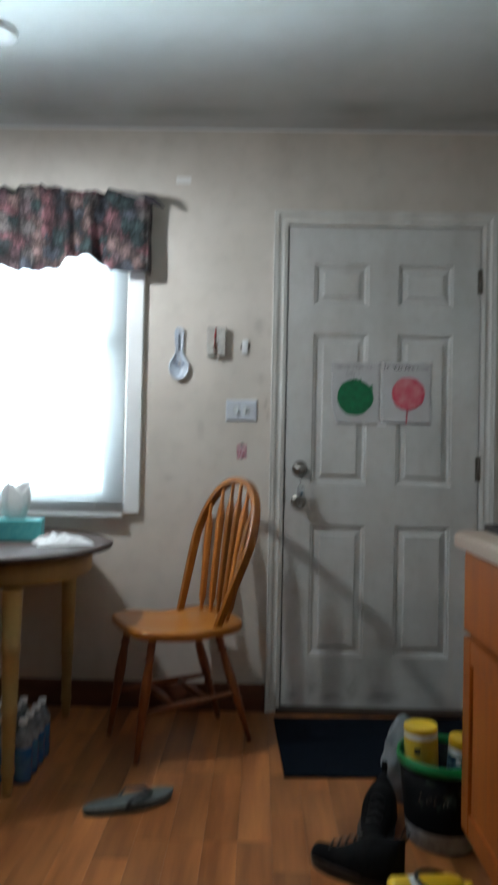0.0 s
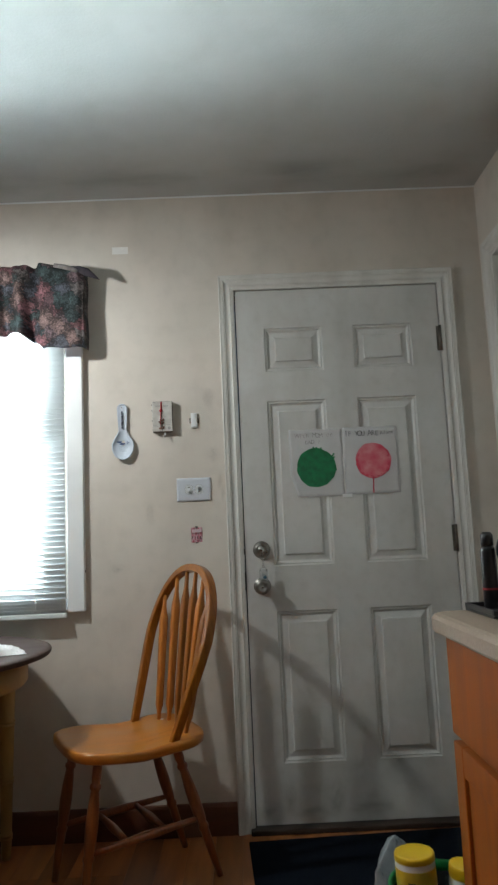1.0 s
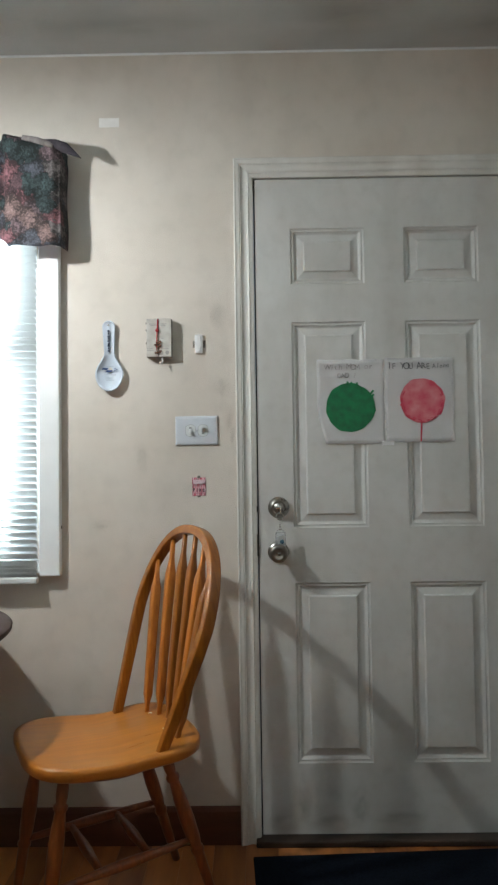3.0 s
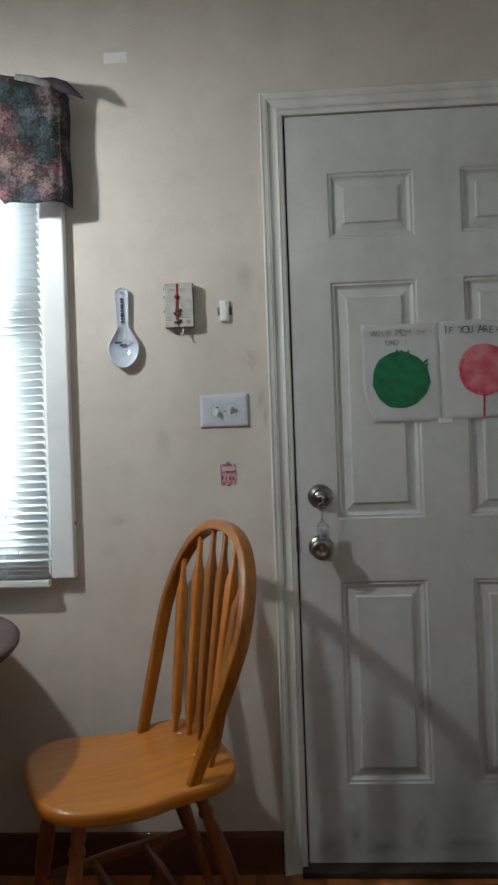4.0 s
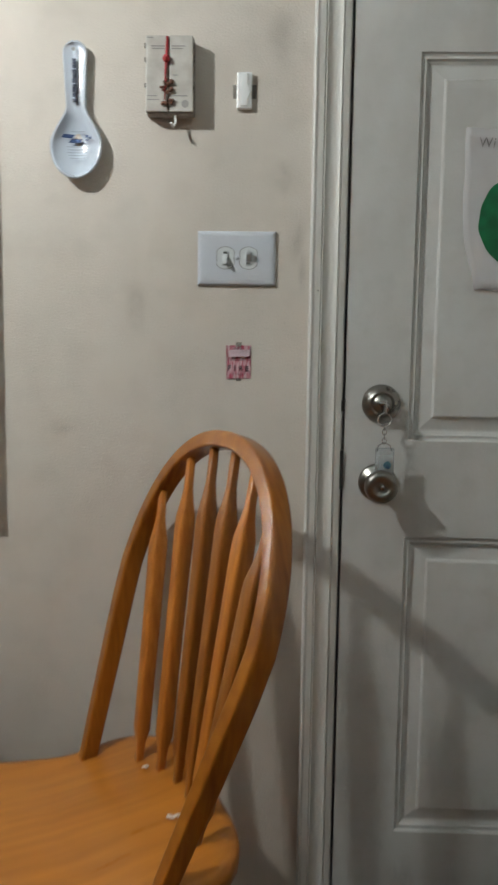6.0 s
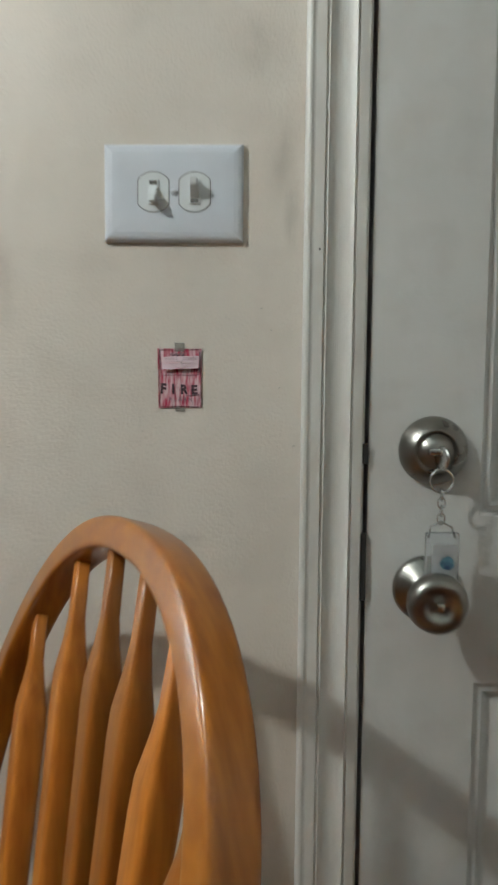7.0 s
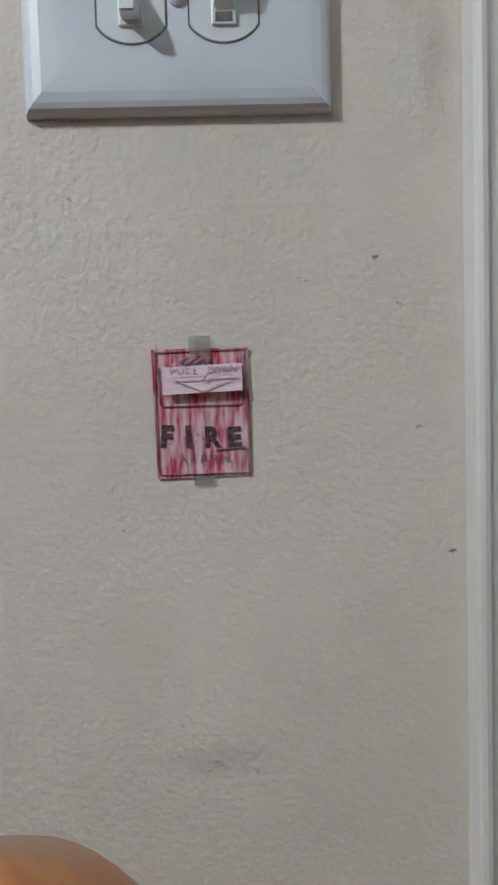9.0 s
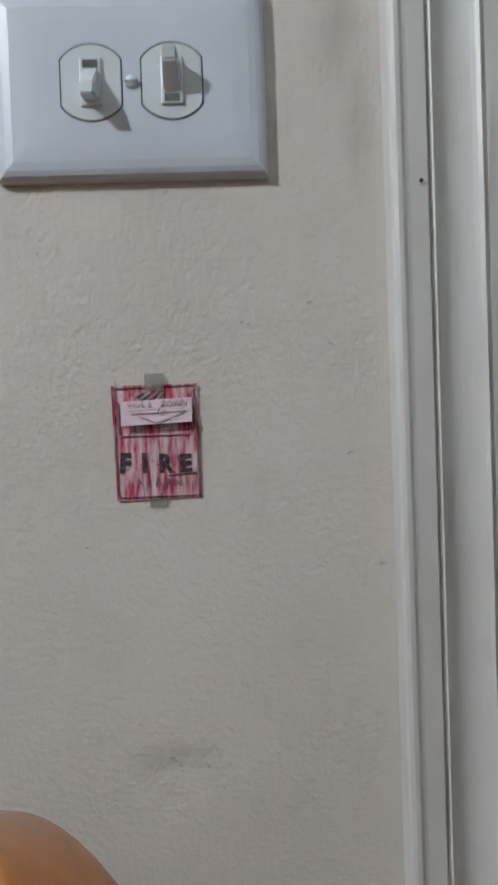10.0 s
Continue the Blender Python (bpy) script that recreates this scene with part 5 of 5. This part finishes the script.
def build_east_door():
    fr = thing("side_door_frame", Matrix(), "white painted flat door casing by the corner", "door frame", kind="structure")
    x = RX
    part("casing_side", casing_piece((x, -0.055, 0), (x, -0.055, 2.19), (0, -1, 0), False, True, (-1, 0, 0)), TRIM, fr)
    part("casing_side", casing_piece((x, -0.99, 0), (x, -0.99, 2.19), (0, 1, 0), False, True, (-1, 0, 0)), TRIM, fr)
    part("casing_head", casing_piece((x, -0.055, 2.19), (x, -0.99, 2.19), (0, 0, -1), True, True, (-1, 0, 0)), TRIM, fr)
    for ya, yb in ((-0.1285, -0.1155), (-0.9295, -0.9165)):
        part("jamb", box((x - 0.001, ya, 0.001), (x + 0.119, yb, 2.116)), TRIM, fr)
    part("jamb", box((x - 0.001, -0.9295, 2.1165), (x + 0.119, -0.1155, 2.1295)), TRIM, fr)
    d = thing("door_2", Matrix(), "plain grey-white inner door, closed in its recess", "door", kind="structure")
    part("slab", box((x + 0.075, -0.915, 0.01), (x + 0.112, -0.130, 2.114), 0.002), DOORP, d)


def build_plaque():
    p = thing("wall_plaque", Matrix(), "reddish-brown wooden plaque high on the wall", "plaque")
    bm = bmesh.new()
    n = 40
    front, mid, rear = [], [], []
    for k in range(n):
        a = 2 * math.pi * k / n
        u = math.copysign(abs(math.cos(a)) ** 0.45, math.cos(a))
        v = math.copysign(abs(math.sin(a)) ** 0.45, math.sin(a))
        for row, s, x in ((front, 0.95, RX - 0.024), (mid, 1.0, RX - 0.018), (rear, 1.0, RX - 0.0005)):
            row.append(bm.verts.new((x, -0.575 + 0.205 * s * u, 2.335 + 0.112 * s * v)))
    for q, r in ((front, mid), (mid, rear)):
        for k in range(n):
            bm.faces.new((q[k], q[(k + 1) % n], r[(k + 1) % n], r[k]))
    bm.faces.new(front)
    bm.faces.new(rear[::-1])
    part("board", bm, CAB, p)


def build_floor_things():
    m = thing("door_mat", pose(0, 0, 0.0005, 0, 0, 2.8), "dark navy fibre mat lying before the door", "mat")
    part("mat", box((-0.035, -0.622, 0.0), (0.875, -0.092, 0.009), 0.003), RUBBER, m)
    f = thing("flip_flop", pose(-0.484, -0.845, 0.0008, 0, 0, 26), "dark grey foam flip-flop lying on the floor", "sandal")
    bm = bmesh.new()

    def sole(a):
        c, s = math.cos(a), math.sin(a)
        return 0.142 * c, s * (0.046 if c > 0 else 0.040) * (1 - 0.13 * math.cos(2 * a) ** 2) * (1 + 0.12 * c)
    lo, up = [], []
    for zz, ins, row in ((0.0, 0.96, lo), (0.022, 1.0, up)):
        for k in range(40):
            px, py = sole(2 * math.pi * k / 40)
            row.append(bm.verts.new((px * ins, py * ins, zz + (0.010 * max(0, px / 0.14) ** 2))))
    for k in range(40):
        bm.faces.new((lo[k], lo[(k + 1) % 40], up[(k + 1) % 40], up[k]))
    bm.faces.new(lo[::-1])
    bm.faces.new(up)
    part("sole", bm, FLIPM, f)
    for sg in (-1, 1):
        part("strap", sweep([(0.075, 0, 0.026), (0.05, sg * 0.018, 0.045), (0.0, sg * 0.038, 0.040), (-0.02, sg * 0.041, 0.018)], [(0.003, 0.006), (0.003, 0.009), (0.003, 0.010), (0.003, 0.009)], side=(0, 0, 1), seg=8), BLACKP, f, "black rubber strap", True)
    b = thing("bucket", pose(0.430, -0.970, 0.001), "black printed bin with green rim holding cleaning bottles", "bucket")
    part("shell", lathe([(0, 0), (0.095, 0), (0.099, 0.004), (0.1045, 0.055)], 48), BUCKW, b, "pale grey base", True)
    part("printed_wall", lathe([(0.1046, 0.055), (0.1215, 0.225), (0.118, 0.225), (0.1015, 0.055)], 48), BUCKM, b, "black printed wall with pale greenery", True)
    part("rim", lathe([(0.1212, 0.218), (0.127, 0.218), (0.129, 0.230), (0.1275, 0.244), (0.122, 0.246), (0.1175, 0.240), (0.1175, 0.222), (0.1212, 0.218)], 48), GREENR, b, "bright green plastic rim", True)
    lettering("word", "Let it", Matrix.Translation((-0.052, -0.1085, 0.140)) @ pose(0, 0, 0, 90 - 6, 0, -24) @ Matrix(((1, 0.25, 0, 0), (0, 1, 0, 0), (0, 0, 1, 0), (0, 0, 0, 1))), 0.042, TAPE, b, "thin grey script words", bold=-0.0009)
    for (px, py, r, top, lid, lab, tilt) in ((-0.050, 0.012, 0.0475, 0.312, YELLOW, YELLOWL, -2), (0.036, -0.008, 0.0365, 0.292, YELLOW, NAVY, 3)):
        c = thing("wipes_canister", pose(0.430 + px, -0.970 + py, 0.012, tilt * 0.4, tilt, 0), "yellow-lidded plastic wipes canister standing in the bin", "canister", "canisters in the bin")
        h = top - 0.012
        lid_h, band = (0.015, 0.014) if lab is YELLOWL else (0.026, 0.020)
        part("body", lathe([(0, 0), (r * 0.96, 0), (r, 0.004), (r, h - lid_h - band)], 36), lab, c, smooth=True)
        part("collar", lathe([(r, h - lid_h - band), (r * 0.995, h - lid_h - band + 0.002), (r * 0.99, h - lid_h - 0.001)], 36), WHITE, c, "white collar", True)
        part("lid", lathe([(r * 0.985, h - lid_h - 0.001), (r * 1.01, h - lid_h), (r * 1.005, h - 0.004), (r * 0.97, h), (r * 0.9, h - 0.001), (0, h - 0.001)], 36), lid, c, "yellow lid", True)
        part("label_bar", sweep([(r * 1.004 * math.sin(q), -r * 1.004 * math.cos(q), h - 0.060) for q in (-0.62, -0.5, -0.38, -0.26)], (0.0075, 0.0008), side=(0, 0, 1), seg=8, square=0.4),
             INK if lab is YELLOWL else WHITE, c, "dark label mark" if lab is YELLOWL else "white label mark")
    g = thing("plastic_bag", pose(0.366, -0.745, 0.001), "grey translucent plastic bag slumped behind the bin", "bag")

    def bag(u, v):
        a, t = 6.2832 * u, v
        r = 0.066 * math.sin(min(math.pi, math.pi * (0.16 + 0.84 * t))) ** 0.6 + 0.012 * noise.noise(Vector((3 * math.cos(a), 3 * math.sin(a), 6 * t)))
        return (r * math.cos(a), r * 0.8 * math.sin(a), 0.265 * t + 0.008 * noise.noise(Vector((a, t * 9, 2))) * t)
    part("bag", sheet(bag, 40, 22), BAGM, g, smooth=True)

    def shoe(m, lab):
        s = thing("black_shoe", m, lab, "shoe", "black shoes on the floor")

        def upper(u, v):
            a = math.pi * v
            x = 0.005 + 0.275 * u
            w = 0.030 + 0.017 * math.sin(math.pi * min(1, u * 1.1)) + 0.006 * math.sin(6.28 * u)
            if u > 0.86:
                w *= math.sqrt(max(0.02, 1 - ((u - 0.86) / 0.142) ** 2))
            if u < 0.16:
                w *= math.sqrt(max(0.004, 1 - ((0.16 - u) / 0.161) ** 2))
            h = 0.085 - 0.052 * (0.5 - 0.5 * math.cos(math.pi * min(1, max(0, (u - 0.28) / 0.5)))) + 0.015 * (1 - min(1, u * 5))
            if u > 0.9:
                h *= math.sqrt(max(0.05, 1 - ((u - 0.9) / 0.102) ** 2))
            return (x - 0.14, w * math.cos(a), 0.024 + h * math.sin(a) ** 0.7)
        part("upper", sheet(upper, 30, 18), BLACK, s, smooth=True)
        bm = bmesh.new()
        lo, up = [], []
        for zz, row, q in ((0.0, lo, 0.96), (0.028, up, 1.0)):
            for k in range(36):
                a = 2 * math.pi * k / 36
                row.append(bm.verts.new((0.143 * math.cos(a) * q, (0.047 + 0.004 * math.cos(a)) * math.sin(a) * q * (1 - 0.1 * math.cos(2 * a)), zz)))
        for k in range(36):
            bm.faces.new((lo[k], lo[(k + 1) % 36], up[(k + 1) % 36], up[k]))
        bm.faces.new(lo[::-1])
        bm.faces.new(up)
        part("sole", bm, BLACKP, s)
        for k in range(4):
            x = -0.005 + 0.024 * k
            z = 0.100 - 0.011 * k
            part("lace", sweep([(x, -0.022, z - 0.004), (x + 0.005, 0, z + 0.006), (x + 0.01, 0.022, z - 0.004)], (0.0025, 0.003), side=(0, 0, 1), seg=6), BLACKP, s, smooth=True)
        part("pull_tab", sweep([(-0.135, 0, 0.115), (-0.148, 0, 0.135), (-0.135, 0, 0.15), (-0.125, 0, 0.13)], (0.0025, 0.008), side=(1, 0, 0), seg=8), BLACK, s, smooth=True)
    shoe(pose(0.165, -1.165, 0.001, 0, 0, 155) @ Matrix.Diagonal((0.9, 0.95, 1, 1)), "black lace-up shoe lying beside the bin")
    shoe(pose(0.250, -0.955, 0.001, 0, 0, 252), "black lace-up shoe standing against the bin")
    y = thing("yellow_bottle", pose(0.325, -1.275, 0.034, 0, 90, 8), "yellow plastic bottle lying on its side on the floor", "bottle")
    part("body", lathe([(0, -0.10), (0.028, -0.10), (0.033, -0.092), (0.033, 0.05), (0.026, 0.075), (0.014, 0.085), (0, 0.085)], 24), YELLOW, y, smooth=True)
    part("label", lathe([(0.0332, -0.055), (0.0335, -0.05), (0.0335, -0.035), (0.0332, -0.03)], 24), WHITE, y, "white band", True)
    part("cap", lathe([(0.013, 0.0855), (0.015, 0.087), (0.014, 0.105), (0, 0.107)], 18), YELLOW, y, smooth=True)
    c = thing("extension_cable", Matrix(), "black looped cable lying over the bottle", "cable")
    pts = [(0.345 + 0.06 * math.cos(a), -1.30 + 0.05 * math.sin(a), 0.012 + 0.045 * max(0, math.sin(a * 0.5)) + 0.02) for a in [0.3 + 0.25 * k for k in range(20)]]
    part("cable_loop", sweep(pts, (0.005, 0.005), side=(0, 0, 1), seg=8), BLACKP, c, smooth=True)
    w = thing("water_pack", pose(-0.925, -0.60, 0.001), "shrink-wrapped pack of blue water bottles under the table", "bottle pack")
    for i in range(3):
        for j in range(4):
            bx, by = (i - 1) * 0.066, (j - 1.5) * 0.066
            o = part("bottle", lathe([(0, 0), (0.026, 0), (0.031, 0.006), (0.031, 0.05), (0.029, 0.055), (0.031, 0.06), (0.031, 0.115)], 16, m=Matrix.Translation((bx, by, 0))), WATER, w, smooth=True)
            part("shoulder", lathe([(0.031, 0.115), (0.030, 0.14), (0.014, 0.175), (0.0125, 0.185)], 16, m=Matrix.Translation((bx, by, 0))), CLEARB, o, "clear bottle shoulder", True)
            part("cap", lathe([(0.0135, 0.185), (0.0145, 0.187), (0.0145, 0.2), (0, 0.201)], 14, m=Matrix.Translation((bx, by, 0))), WHITE, o, "white cap", True)


def build_floor():
    fl = structure("floor", box((RL - 0.1, RS - 0.1, -0.05), (RX + 0.1, 0.14, -0.004)), BASEW, "honey-brown wood laminate plank floor", "floor")
    w, gap = 0.0955, 0.0002
    lens = (0.28, 0.42, 0.60)
    meshes = {}

    def plank(L):
        if L not in meshes:
            bm = box((gap, -L + gap, -0.004), (w - gap, -gap, 0.0), 0.0)
            bmesh.ops.bevel(bm, geom=[e for e in bm.edges if all(v.co.z > -0.001 for v in e.verts)], offset=0.0004, segments=1, affect="EDGES")
            ob = part("plank", bm, PLANKO, fl)
            meshes[L] = ob.data
            bpy.data.objects.remove(ob)
        return meshes[L]
    rnd = random.Random(21)
    verts, faces = [], []
    x = RL
    count = 0
    while x < RX:
        y, first = 0.0, True
        while y > RS:
            L = rnd.choice(lens)
            if first:
                L, first = rnd.choice((0.28, 0.42, 0.60)), False
            if x > -1.35 and y > -1.5 and count < 300:
                ob = new("plank", plank(L))
                ob.parent = fl
                ob.location = (x, y, 0)
                count += 1
            else:
                b = len(verts)
                x1, y1 = x + w - gap, y - L + gap
                verts += [(x + gap, y - gap, 0), (x1, y - gap, 0), (x1, y1, 0), (x + gap, y1, 0), (x + gap, y - gap, -0.004), (x1, y - gap, -0.004), (x1, y1, -0.004), (x + gap, y1, -0.004)]
                faces += [[b + k for k in q] for q in ((3, 2, 1, 0), (0, 1, 5, 4), (1, 2, 6, 5), (2, 3, 7, 6), (3, 0, 4, 7))]
            y -= L
        x += w
    me = bpy.data.meshes.new("planks_beyond")
    me.from_pydata(verts, [], faces)
    me.materials.append(PLANKI)
    rest = new("planks_beyond", me)
    rest.parent = fl
    tagged(rest, "wood planks of the rest of the floor", kind="stuff")


build_room()
build_door()
build_east_door()
build_plaque()
build_window()
build_valance()
build_pendant()
build_cabinets()
build_table()
build_chair()
build_keys()
build_signs()
build_switch()
build_alarm_drawing()
build_spoon()
build_wall_box()
build_wall_marks()
build_smudges()
build_floor_things()
build_floor()
